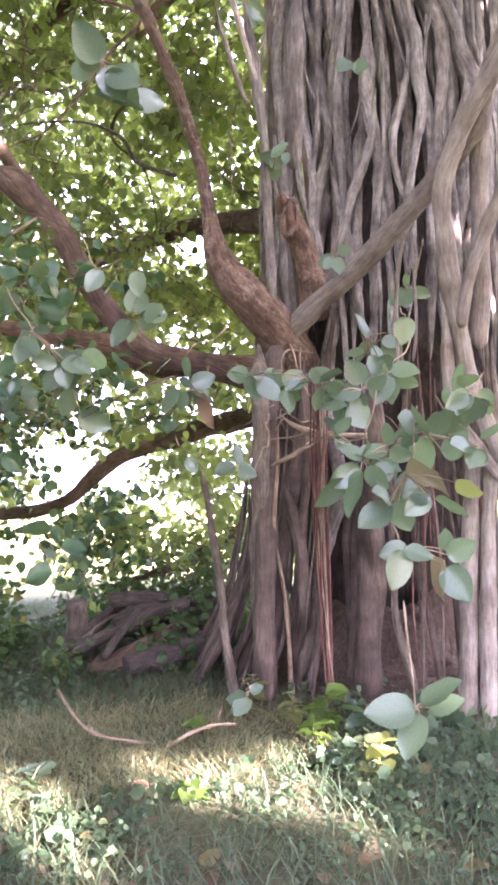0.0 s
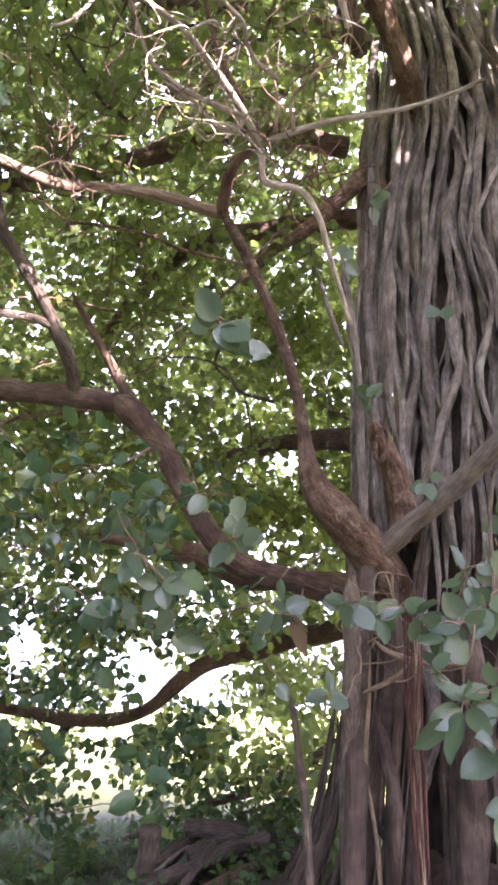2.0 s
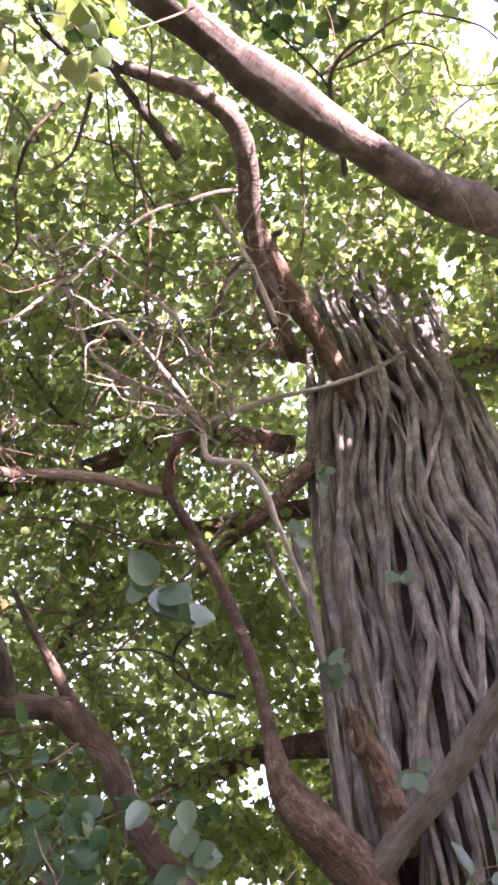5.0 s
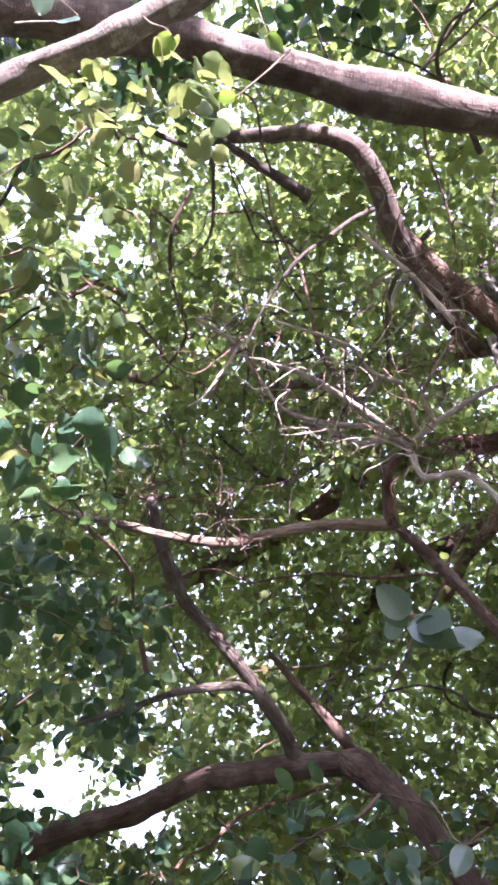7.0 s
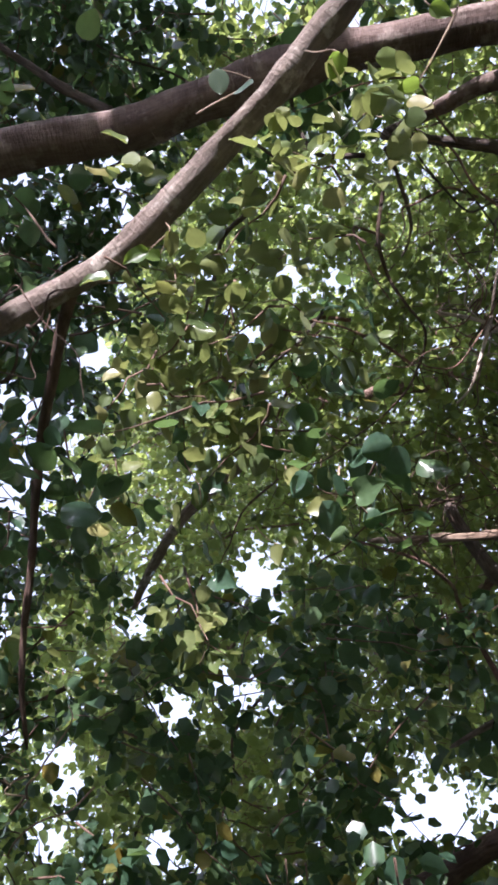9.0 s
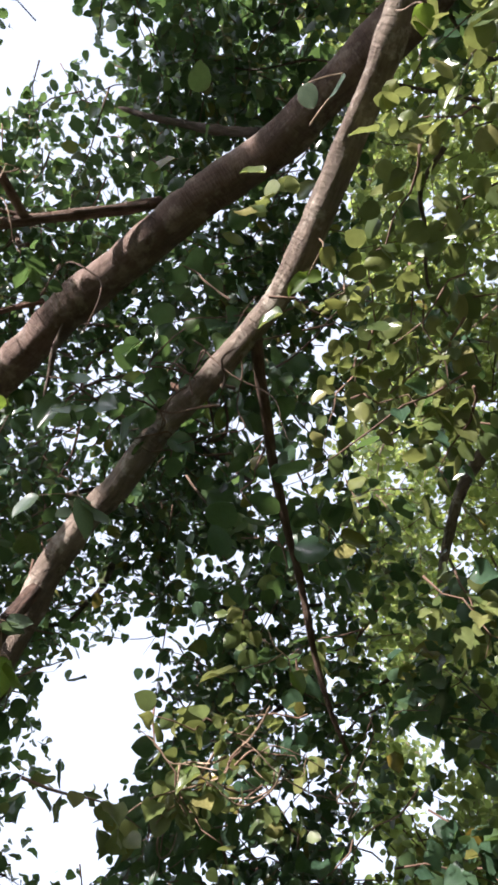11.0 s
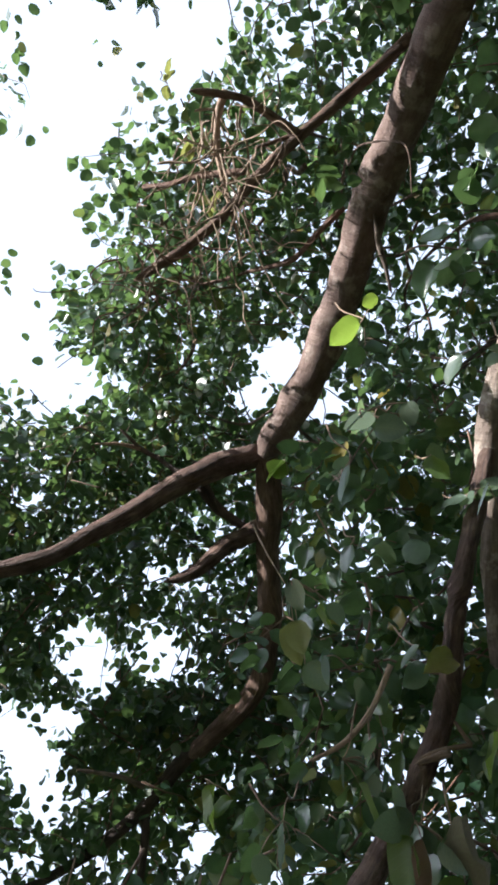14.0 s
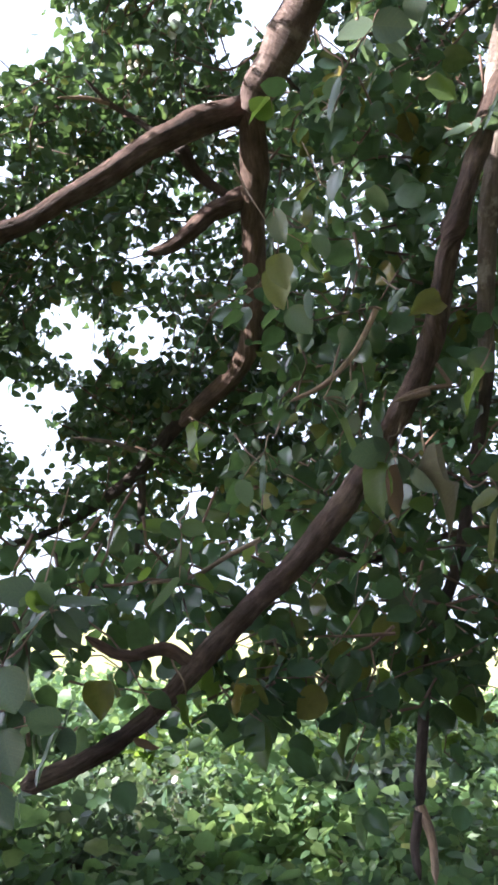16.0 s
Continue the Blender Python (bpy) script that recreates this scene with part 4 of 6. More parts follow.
def in_sight_gap(p):
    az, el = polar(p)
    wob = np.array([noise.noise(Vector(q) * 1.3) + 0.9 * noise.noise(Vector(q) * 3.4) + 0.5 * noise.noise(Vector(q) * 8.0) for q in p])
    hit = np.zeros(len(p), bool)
    for a, e, r in SIGHT_GAPS:
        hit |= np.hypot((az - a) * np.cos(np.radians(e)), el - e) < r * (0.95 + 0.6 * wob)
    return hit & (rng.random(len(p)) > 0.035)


# sun paths added by clearing leaves, to light chosen places: place, beam width
SHAFTS = [((-1.22, 0.80, 4.46), 0.20), ((-1.45, 0.79, 4.36), 0.20), ((-1.64, 0.72, 4.26), 0.15), ((-1.10, 1.30, 4.30), 0.30), ((-0.60, 1.00, 4.35), 0.25),
          ((0.45, 3.5, -0.10), 0.12), ((-0.33, 3.38, -0.01), 0.08), ((0.7, 3.6, -0.08), 0.04), ((0.2, 3.7, -0.05), 0.08), ((1.09, 3.76, -0.01), 0.04),
          ((1.09, 1.71, 5.43), 0.14), ((0.39, 1.36, 5.55), 0.13), ((-0.1, 1.2, 5.6), 0.1), ((0.70, 2.57, 6.79), 0.3), ((-0.35, 2.81, 4.93), 0.2), ((0.02, 3.05, 4.91), 0.15),
          ((-0.63, 0.76, 4.57), 0.22), ((-1.04, 0.77, 4.48), 0.3), ((-1.38, 1.53, 3.82), 0.45), ((-1.47, 1.37, 3.99), 0.35), ((-0.91, 1.50, 4.25), 0.38), ((-0.25, 0.93, 4.24), 0.32), ((-2.13, 1.99, 3.53), 0.25), ((-0.72, 1.00, 4.39), 0.25),
          ((-1.56, 1.35, 4.13), 0.42), ((-1.28, 1.34, 4.30), 0.25), ((-2.98, 1.14, 2.99), 0.32), ((-1.41, 0.95, 4.23), 0.2), ((-2.36, 0.02, 5.61), 0.2),
          ((-2.09, -0.79, 4.87), 0.25), ((-2.24, -0.82, 4.65), 0.25), ((-3.35, 1.56, 3.49), 0.35), ((-3.59, 1.74, 3.38), 0.35), ((-3.11, 1.72, 3.71), 0.3), ((-3.31, 1.37, 3.95), 0.25), ((-2.24, -0.86, 5.21), 0.35), ((-1.95, -1.23, 5.38), 0.25), ((-2.42, -0.01, 5.81), 0.12), ((-3.18, -0.39, 5.49), 0.15), ((-3.78, -2.10, 3.85), 0.2), ((-3.81, -2.20, 3.85), 0.2), ((-8.02, -1.06, -0.11), 0.9), ((-8.45, -3.27, -0.31), 1.3), ((-6.82, -1.60, -0.38), 0.7), ((-8.05, -0.21, -0.28), 0.8), ((-12.49, -3.93, -0.45), 2.0), ((-6.31, -3.02, -0.40), 0.5)]


def in_shaft(p, margin=0.0):
    hit = np.zeros(len(p), bool)
    to = np.array(SUN_TO)
    for place, width in SHAFTS:
        d = p - np.array(place)
        along = d @ to
        hit |= (along > 0.25) & (np.linalg.norm(d - along[:, None] * to, axis=1) < width + (margin if width < 0.5 else 0))
    return hit


# leaves cleared in the camera's view of limbs: half width in degrees, share left
KEPT_IN_VIEW = [("overhead_limb", 2.0, 0.06), ("mottled_branch", 1.1, 0.25), ("near_limb", 1.2, 0.15), ("fork_left", 0.8, 0.15), ("fork_down", 0.7, 0.2), ("fork_down_tip", 0.4, 0.35),
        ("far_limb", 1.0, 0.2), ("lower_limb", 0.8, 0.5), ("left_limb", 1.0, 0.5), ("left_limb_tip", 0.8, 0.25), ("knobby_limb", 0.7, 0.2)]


def in_front_of_limb(p):
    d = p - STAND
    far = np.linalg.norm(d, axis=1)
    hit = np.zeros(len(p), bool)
    for name, wide, stay in KEPT_IN_VIEW:
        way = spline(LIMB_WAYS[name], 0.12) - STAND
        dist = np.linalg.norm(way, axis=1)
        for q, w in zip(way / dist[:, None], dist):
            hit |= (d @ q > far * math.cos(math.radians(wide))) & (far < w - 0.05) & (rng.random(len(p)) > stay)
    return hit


def unit(v):
    return v / (np.linalg.norm(v, axis=-1, keepdims=True) + 1e-9)


def crown(name, bearings, heights, dists, count, size, mat, per=22, fine=False, reach=0.45, clear=True, clump=0.0, twigs=True):
    """A mass of leafy sprays: each a drooping twig with leaves set alternately along it."""
    az = np.radians(rng.uniform(*bearings, count))
    lo, hi = np.sin(np.radians(heights[0])), np.sin(np.radians(heights[1]))
    el = np.arcsin(rng.uniform(lo, hi, count))
    d = rng.uniform(*dists, count)
    c = STAND + d[:, None] * np.stack([-np.sin(az) * np.cos(el), np.cos(az) * np.cos(el), np.sin(el)], 1)
    keep = (c[:, 2] > 0.5) & (np.hypot(c[:, 0] - AXIS[0], c[:, 1] - AXIS[1]) > 1.25)
    if clump:
        keep &= np.array([noise.noise(Vector(q) * 0.8) for q in c]) > clump
    c = c[keep]
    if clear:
        c = c[~in_sight_gap(c)]
    c = c[~in_shaft(c)]
    return sprays(name, c, size, mat, per, fine, reach, clear, twigs)


def sprays(name, c, size, mat, per=22, fine=False, reach=0.45, clear=True, twigs=True, shafts=True):
    """Leafy sprays at the places c: each a drooping twig with leaves set alternately along it."""
    s = len(c)
    way = unit(rng.normal(0, 1, (s, 3)) * (1, 1, 0.5) - (0, 0, 0.35))
    u = (np.arange(per) + 0.5) / per
    drop = np.array((0, 0, 0.25)) * reach
    at = c[:, None] + way[:, None] * (u[None, :, None] - 0.5) * 2 * reach - drop * (u ** 2)[None, :, None]
    at += rng.normal(0, 0.05, at.shape)
    side = unit(np.cross(way, (0, 0, 1)))[:, None] * np.where(np.arange(per) % 2, 1, -1)[None, :, None]
    out = unit(side * 0.9 + way[:, None] * 0.5 + rng.normal(0, 0.5, at.shape) - np.array((0, 0, 0.55)))
    up = np.array((0, 0, 0.7)) + rng.normal(0, 0.7, at.shape)
    at, out, up = (q.reshape(-1, 3) for q in (at, out, up))
    ok = np.ones(len(at), bool)
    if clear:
        ok &= ~in_sight_gap(at)
    if shafts:
        ok &= ~in_shaft(at, size * 0.9)
    ok &= ~in_front_of_limb(at)
    at, out, up = at[ok], out[ok], up[ok]
    z = size * rng.uniform(0.6, 1.3, len(at))
    shape, faces = (LEAF_FINE, LEAF_FINE_F) if fine else (LEAF_MID, LEAF_MID_F) if mat is LEAF else (LEAF_FAR, LEAF_FAR_F)
    v, f = leaves_arrays(at + out * 0.03, out, up, z, shape, faces)
    ob = child("foliage", raw_mesh(name, v, f, mat, True), tree, kind="stuff")
    if twigs:
        ends = np.vstack([c - way * reach, c + way * reach])
        bad = (in_sight_gap(ends) | in_shaft(ends) if clear else np.zeros(2 * s, bool)) | in_front_of_limb(ends) | np.tile(in_front_of_limb(c), 2)
        vv, ff, base = [], [], 0
        for q, w, skip in zip(c, way, bad[:s] | bad[s:]):
            if skip:
                continue
            pts = np.array([q + w * (k - 0.5) * 2 * reach * 0.9 - drop * max(k, 0) ** 2 + rng.normal(0, 0.022, 3) for k in (-0.1, 0.12, 0.34, 0.56, 0.78, 1.0)])
            tv, tf, tg = tube_arrays(pts, np.array([0.007, 0.006, 0.005, 0.004, 0.003, 0.0015]), 4, rng, 0.02)
            vv.append(tv)
            ff.append(tf + base)
            base += len(tv)
        if vv:
            child("twig_mass", raw_mesh(name + "_twigs", np.vstack(vv), np.vstack(ff), BARK["bark"]), tree, kind="stuff")
    return ob


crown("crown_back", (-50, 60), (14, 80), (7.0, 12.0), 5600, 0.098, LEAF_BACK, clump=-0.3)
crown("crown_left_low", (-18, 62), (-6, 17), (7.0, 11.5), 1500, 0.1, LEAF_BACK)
crown("crown_deep", (20, 56), (12, 40), (4.6, 6.5), 130, 0.12, LEAF_NEAR)
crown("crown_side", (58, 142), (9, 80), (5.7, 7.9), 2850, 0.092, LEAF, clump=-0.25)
crown("crown_left_hanging", (-4, 36), (-7, 8), (5.6, 8.5), 330, 0.085, LEAF_NEAR)
crown("crown_back_right", (-75, -40), (42, 84), (7.0, 10.5), 260, 0.115, LEAF_BACK)
crown("crown_side_low", (60, 132), (0, 9), (5.5, 7.5), 170, 0.1, LEAF)
crown("crown_top_near", (28, 82), (42, 75), (2.9, 4.2), 44, 0.12, LEAF_NEAR, 14, True, 0.35)
crown("crown_mid_side", (60, 84), (18, 56), (3.9, 5.2), 34, 0.115, LEAF_NEAR, 14, True, 0.35)
crown("crown_near", (80, 106), (-5, 24), (3.0, 4.2), 66, 0.108, LEAF_NEAR, 13, True, 0.3)
crown("crown_near_low", (100, 130), (-7, 4), (2.9, 3.8), 20, 0.11, LEAF_NEAR, 12, True, 0.3)
crown("crown_left_near", (-8, 14), (-2, 22), (3.4, 4.8), 34, 0.11, LEAF_NEAR, 10, True, 0.35)
# the next four leaf masses are added out of view to block light
crown("unseen_shade_behind", (160, 300), (40, 84), (6.0, 10.0), 420, 0.2, LEAF, clear=False, twigs=False, clump=0.05)
crown("unseen_shade_sunward", (178, 238), (6, 54), (7.0, 10.0), 1650, 0.22, LEAF, clear=False, twigs=False)
crown("unseen_shade_sunward_right", (226, 264), (6, 58), (7.0, 10.0), 640, 0.22, LEAF, clear=False, twigs=False)
crown("unseen_shade_right", (264, 312), (2, 45), (7.0, 10.0), 130, 0.2, LEAF, clear=False, twigs=False)
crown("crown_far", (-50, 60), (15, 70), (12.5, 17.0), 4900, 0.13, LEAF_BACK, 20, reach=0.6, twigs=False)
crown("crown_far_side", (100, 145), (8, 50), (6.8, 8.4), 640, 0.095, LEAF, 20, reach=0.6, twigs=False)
crown("crown_above", (0, 360), (72, 90), (6.0, 10.0), 130, 0.16, LEAF, clear=False, twigs=False)
sprays("crown_of_trunk", np.array((2.8, 5.2, 10.6)) + rng.normal(0, 1, (46, 3)) * (0.8, 0.7, 0.7), 0.11, LEAF_BACK, 20, False, 0.4, False)
sprays("crown_of_fork", np.array((1.75, 4.6, 9.35)) + rng.normal(0, 1, (44, 3)) * (0.8, 0.6, 0.4), 0.115, LEAF_BACK, 18, False, 0.4, False)
# leaf clusters that the low sun reaches, with sunlight added to their colour
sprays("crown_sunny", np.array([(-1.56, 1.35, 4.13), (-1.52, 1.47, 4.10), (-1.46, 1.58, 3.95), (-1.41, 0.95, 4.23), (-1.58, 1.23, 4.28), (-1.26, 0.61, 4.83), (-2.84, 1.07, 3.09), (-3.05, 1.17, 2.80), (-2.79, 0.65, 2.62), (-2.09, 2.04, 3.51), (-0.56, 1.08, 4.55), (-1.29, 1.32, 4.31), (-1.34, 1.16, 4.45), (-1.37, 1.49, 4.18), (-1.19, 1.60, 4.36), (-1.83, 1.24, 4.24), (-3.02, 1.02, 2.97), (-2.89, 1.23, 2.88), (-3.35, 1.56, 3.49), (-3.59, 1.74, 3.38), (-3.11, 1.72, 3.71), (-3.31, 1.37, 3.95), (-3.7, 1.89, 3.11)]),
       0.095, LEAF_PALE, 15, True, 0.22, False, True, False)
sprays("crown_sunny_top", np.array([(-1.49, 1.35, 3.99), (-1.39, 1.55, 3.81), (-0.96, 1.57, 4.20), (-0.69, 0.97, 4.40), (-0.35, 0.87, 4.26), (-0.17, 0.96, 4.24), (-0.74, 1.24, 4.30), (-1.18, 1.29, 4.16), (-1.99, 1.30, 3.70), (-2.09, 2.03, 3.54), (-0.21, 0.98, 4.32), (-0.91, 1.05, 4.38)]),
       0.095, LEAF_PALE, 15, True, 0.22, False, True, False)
sprays("crown_over_field", np.array([(-3.31, -0.64, 4.92), (-3.59, -0.38, 5.25), (-3.29, -0.08, 4.72), (-3.52, 0.20, 5.04), (-3.84, -0.87, 4.93), (-3.55, -0.51, 4.72), (-3.92, -0.24, 4.93), (-3.63, 0.09, 4.52), (-3.92, 0.30, 4.92), (-3.96, -0.74, 4.53), (-3.68, -0.39, 4.29), (-4.06, -0.12, 4.47), (-3.79, 0.19, 4.17), (-4.19, -0.62, 4.25), (-3.94, -0.29, 3.96), (-4.31, 0.04, 4.13), (-4.22, -0.80, 3.79), (-4.47, -0.51, 3.83), (-4.09, -0.71, 1.53), (-4.52, -0.59, 1.35), (-3.94, -0.35, 1.49), (-4.35, -0.21, 1.28), (-3.95, -0.04, 1.45), (-4.35, 0.12, 1.30), (-4.51, -0.64, 1.11), (-4.14, -0.32, 1.13), (-4.35, -0.08, 1.10), (-4.14, 0.11, 1.70), (-4.51, -0.52, 1.75), (-4.34, -0.20, 1.71), (-4.47, -0.89, 1.22), (-4.14, 0.02, 1.00), (-4.51, -0.46, 0.93), (-4.62, -1.11, 1.08), (-2.81, -1.44, 1.48), (-2.67, -1.48, 1.36), (-3.04, -1.43, 1.24), (-2.75, -1.54, 1.14), (-2.88, -1.48, 1.01), (-2.72, -1.59, 1.55)]),
       0.11, LEAF_NEAR, 15, True, 0.32)
sprays("crown_above_field", np.array([(-2.17, -0.05, 4.83), (-2.06, 0.15, 4.66), (-2.11, 0.26, 4.37), (-2.54, -0.02, 4.82), (-2.55, 0.20, 4.56), (-2.77, -0.17, 4.64), (-2.60, 0.07, 4.26), (-2.74, 0.23, 4.11), (-3.14, -0.36, 4.56), (-3.10, -0.03, 4.33), (-2.58, -0.31, 5.27), (-2.99, -0.24, 4.14), (-2.86, -0.37, 3.74), (-3.06, -0.19, 3.98), (-2.88, 0.02, 3.58), (-3.02, 0.17, 3.87), (-3.28, -0.58, 3.83), (-3.11, -0.24, 3.61), (-3.46, -0.05, 3.66), (-3.14, 0.16, 3.40), (-3.31, -0.44, 3.48), (-3.16, -0.20, 3.20), (-3.54, -0.61, 3.27), (-3.36, -0.37, 3.03), (-3.76, -0.18, 3.16), (-3.53, 0.20, 3.15), (-3.23, -0.69, 4.17), (-3.54, -0.39, 4.18), (-3.59, -0.10, 4.14), (-3.77, -0.38, 3.89), (-3.94, 0.12, 3.66)]),
       0.115, LEAF_NEAR, 14, True, 0.3)


sprays("crown_low_near", np.array([(-3.96, -0.04, 3.01), (-3.04, -0.58, 3.76), (-2.73, -0.44, 3.58), (-3.48, 0.06, 3.08), (-4.61, -0.30, 2.92), (-3.45, -0.12, 3.48), (-3.15, -0.34, 3.88), (-3.60, -0.33, 2.74), (-3.73, -0.09, 2.83), (-3.49, 0.06, 2.77), (-3.03, -0.33, 3.92), (-3.13, -0.43, 3.57), (-3.10, 0.02, 3.00), (-3.60, -0.09, 3.08), (-3.41, -0.45, 3.18), (-3.22, -0.23, 2.86), (-3.27, -0.62, 2.45), (-3.67, 0.05, 3.21), (-3.69, -0.38, 2.57), (-3.61, -0.49, 2.76), (-2.92, -0.56, 3.61), (-3.12, -0.26, 3.54), (-3.27, 0.03, 3.52), (-3.26, -0.42, 3.28), (-3.41, -0.11, 3.25), (-3.55, -0.41, 2.99), (-3.67, -0.11, 2.99), (-3.91, 0.24, 3.02), (-3.94, -0.27, 2.74), (-4.04, 0.09, 2.76)]),
       0.1, LEAF_NEAR, 14, True, 0.28)

# the slender branches that carry the leaves, bent and drooping
for bearings, heights, dists, count in (((-45, 62), (18, 70), (5.6, 9.0), 180), ((58, 136), (10, 60), (5.0, 7.0), 80), ((-10, 45), (-2, 16), (7.0, 10.0), 20)):
    for _ in range(count):
        az, el, dist = math.radians(rng.uniform(*bearings)), math.radians(rng.uniform(*heights)), rng.uniform(*dists)
        p = STAND + dist * np.array((-math.sin(az) * math.cos(el), math.cos(az) * math.cos(el), math.sin(el)))
        if np.hypot(p[0] - AXIS[0], p[1] - AXIS[1]) < 1.4 or p[2] < 1.0:
            continue
        away = unit(np.array((p[0] - AXIS[0], p[1] - AXIS[1], 0.0)))
        way = unit(away + rng.normal(0, 0.45, 3))
        pts = [p]
        for k in range(rng.integers(5, 10)):
            way = unit(way + rng.normal(0, 0.3, 3) - (0, 0, 0.07))
            pts.append(pts[-1] + way * rng.uniform(0.2, 0.42))
        if in_sight_gap(np.array(pts)).any():
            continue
        r = rng.choice([0.007, 0.011, 0.016, 0.024])
        child("branch", crooked("branch", pts, np.linspace(r, r * 0.25, len(pts)), BARK[rng.choice(["dark", "bark", "grey", "rust"])], 6), tree)


def tangle(count, centre, spread, start, mat, droop=0.0):
    """Dead crooked twigs that fork away from a branch."""
    for _ in range(count):
        p = np.array(start[rng.integers(len(start))], float) + rng.normal(0, 0.08, 3)
        way = unit(np.array(centre) + rng.normal(0, 1, 3) * spread - p)
        pts = [p]
        for _ in range(rng.integers(4, 8)):
            way = unit(way + rng.normal(0, 0.5, 3) - (0, 0, droop))
            pts.append(pts[-1] + way * rng.uniform(0.06, 0.17))
        r = rng.uniform(0.003, 0.0075)
        child("twig", crooked("dead_twig", pts, np.linspace(r, r * 0.5, len(pts)), BARK[mat], 5), tree)


tangle(36, (-0.21, 2.68, 5.01), 0.9, [(0.42, 3.45, 4.77), (0.30, 3.26, 4.82), (0.00, 3.14, 4.80), (-0.31, 2.94, 4.81), (0.23, 2.83, 4.92), (-0.40, 2.57, 5.07)], "white")
tangle(64, (0.1, 3.1, 5.2), 1.5, [(0.42, 3.45, 4.77), (0.00, 3.14, 4.80), (-0.31, 2.94, 4.81), (0.23, 2.83, 4.92), (-0.40, 2.57, 5.07), (0.9, 3.4, 5.3), (0.7, 2.8, 5.6), (-0.8, 3.5, 4.6)], "rust")
tangle(44, (-0.9, 3.0, 5.6), 1.2, [(-0.40, 2.57, 5.07), (-0.81, 3.60, 4.45), (-1.25, 3.38, 4.78), (-1.42, 3.30, 4.52)], "bark")
tangle(24, (0.81, 2.88, 5.67), 0.8, [(0.62, 3.35, 4.83), (0.88, 3.07, 5.28), (0.70, 2.75, 5.65), (1.00, 3.11, 5.61), (0.57, 2.65, 5.84)], "tan")
tangle(34, (0.72, 3.95, 4.6), 0.3, [(0.92, 3.9, 5.14), (1.02, 3.96, 5.00), (0.8, 3.9, 5.06), (0.65, 3.9, 4.9)], "red", 0.25)
tangle(30, (-2.7, -1.08, 4.6), 0.3, [(-2.02, -0.95, 5.45), (-2.1, -1.1, 5.25), (-2.3, -1.0, 5.15), (-2.42, -1.2, 4.98), (-2.46, -1.41, 4.71), (-2.5, -0.97, 4.9)], "tan", 0.25)
tangle(24, (-2.34, -0.73, 4.62), 0.25, [(-1.92, -0.8, 5.03), (-1.97, -0.88, 4.92), (-1.87, -0.75, 5.08), (-1.89, -0.97, 4.93), (-2.13, -0.81, 4.82), (-2.08, -0.92, 4.81)], "tan", 0.3)
tangle(26, (-2.7, -1.3, 4.5), 0.4, [(-2.42, -1.03, 5.00), (-2.46, -1.27, 4.80), (-2.48, -1.53, 4.64)], "rust", 0.15)
tangle(16, (-3.02, 1.31, 2.77), 0.3, [(-2.81, 1.35, 3.19), (-2.88, 1.18, 2.94), (-2.87, 1.45, 3.00), (-2.92, 1.86, 3.00)], "tan")
tangle(16, (-1.96, 0.48, 4.04), 0.3, [(-1.85, 0.54, 4.12), (-1.68, 0.67, 4.24), (-2.09, 0.44, 3.93)], "bark")

tangle(22, (1.2, 4.0, 2.0), 0.5, [(1.24, 4.22, 1.83), (1.46, 4.16, 1.70), (1.45, 4.16, 2.2), (1.84, 4.12, 1.68)], "tan", 0.1)

# single large leaves on the near twigs
# kind g is painted paler grey-green to stand in for reflected sky
LEAF_KINDS = {"g": leaf_material("veined_fig_leaf", (0.085, 0.125, 0.1), (0.11, 0.155, 0.122), (0.135, 0.175, 0.128), (0.25, 0.36, 0.13), 0.4, 0.27, True),
              "b": leaf_material("bright_green_fig_leaf", (0.075, 0.13, 0.03), (0.095, 0.155, 0.035), (0.12, 0.19, 0.04), (0.32, 0.46, 0.05), 0.5, 0.4, True),
              "y": leaf_material("yellow_green_fig_leaf", (0.13, 0.17, 0.05), (0.19, 0.21, 0.07), (0.25, 0.25, 0.09), (0.4, 0.42, 0.1), 0.35, 0.45, True),
              "p": leaf_material("browning_fig_leaf", (0.12, 0.14, 0.07), (0.2, 0.17, 0.1), (0.28, 0.2, 0.14), (0.35, 0.28, 0.15), 0.3, 0.5, True), "d": LEAF_DRY,
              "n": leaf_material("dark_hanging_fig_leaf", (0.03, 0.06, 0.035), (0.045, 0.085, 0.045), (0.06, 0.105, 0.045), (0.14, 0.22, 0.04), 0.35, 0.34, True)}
LEAF_WORDS = {"g": "", "b": "bright green leaf", "y": "yellow-green leaf", "p": "leaf with a brown dry patch", "d": "dry brown curled leaf", "n": "dark green hanging leaf"}
BIG = {k: raw_mesh("big_leaf", *leaves_arrays(np.zeros((1, 3)), np.array([(0, 1.0, 0)]), np.array([(0, 0, 1.0)]), np.ones(1), LEAF_FINE, LEAF_FINE_F), m) for k, m in LEAF_KINDS.items()}


sprigs = []


def sprig_near(b):
    """The twig that a leaf at b grows on: one that starts close by, or a new one."""
    for ob, tip in sprigs:
        if np.linalg.norm(tip - b) < 0.2:
            return ob, tip
    back = unit(b - STAND) * 0.1 + rng.normal(0, 0.07, 3)
    pts = [b, b + back * 0.35 + rng.normal(0, 0.015, 3) + (0, 0, 0.03), b + back + (0, 0, 0.05), b + back * 1.5 + (0, 0, 0.1)]
    ob = child("sprig", crooked("sprig", pts, np.array([0.0025, 0.003, 0.004, 0.0045]), BARK["tan"], 6), tree, "thin tan leafy twig")
    sprigs.append((ob, b))
    return ob, b


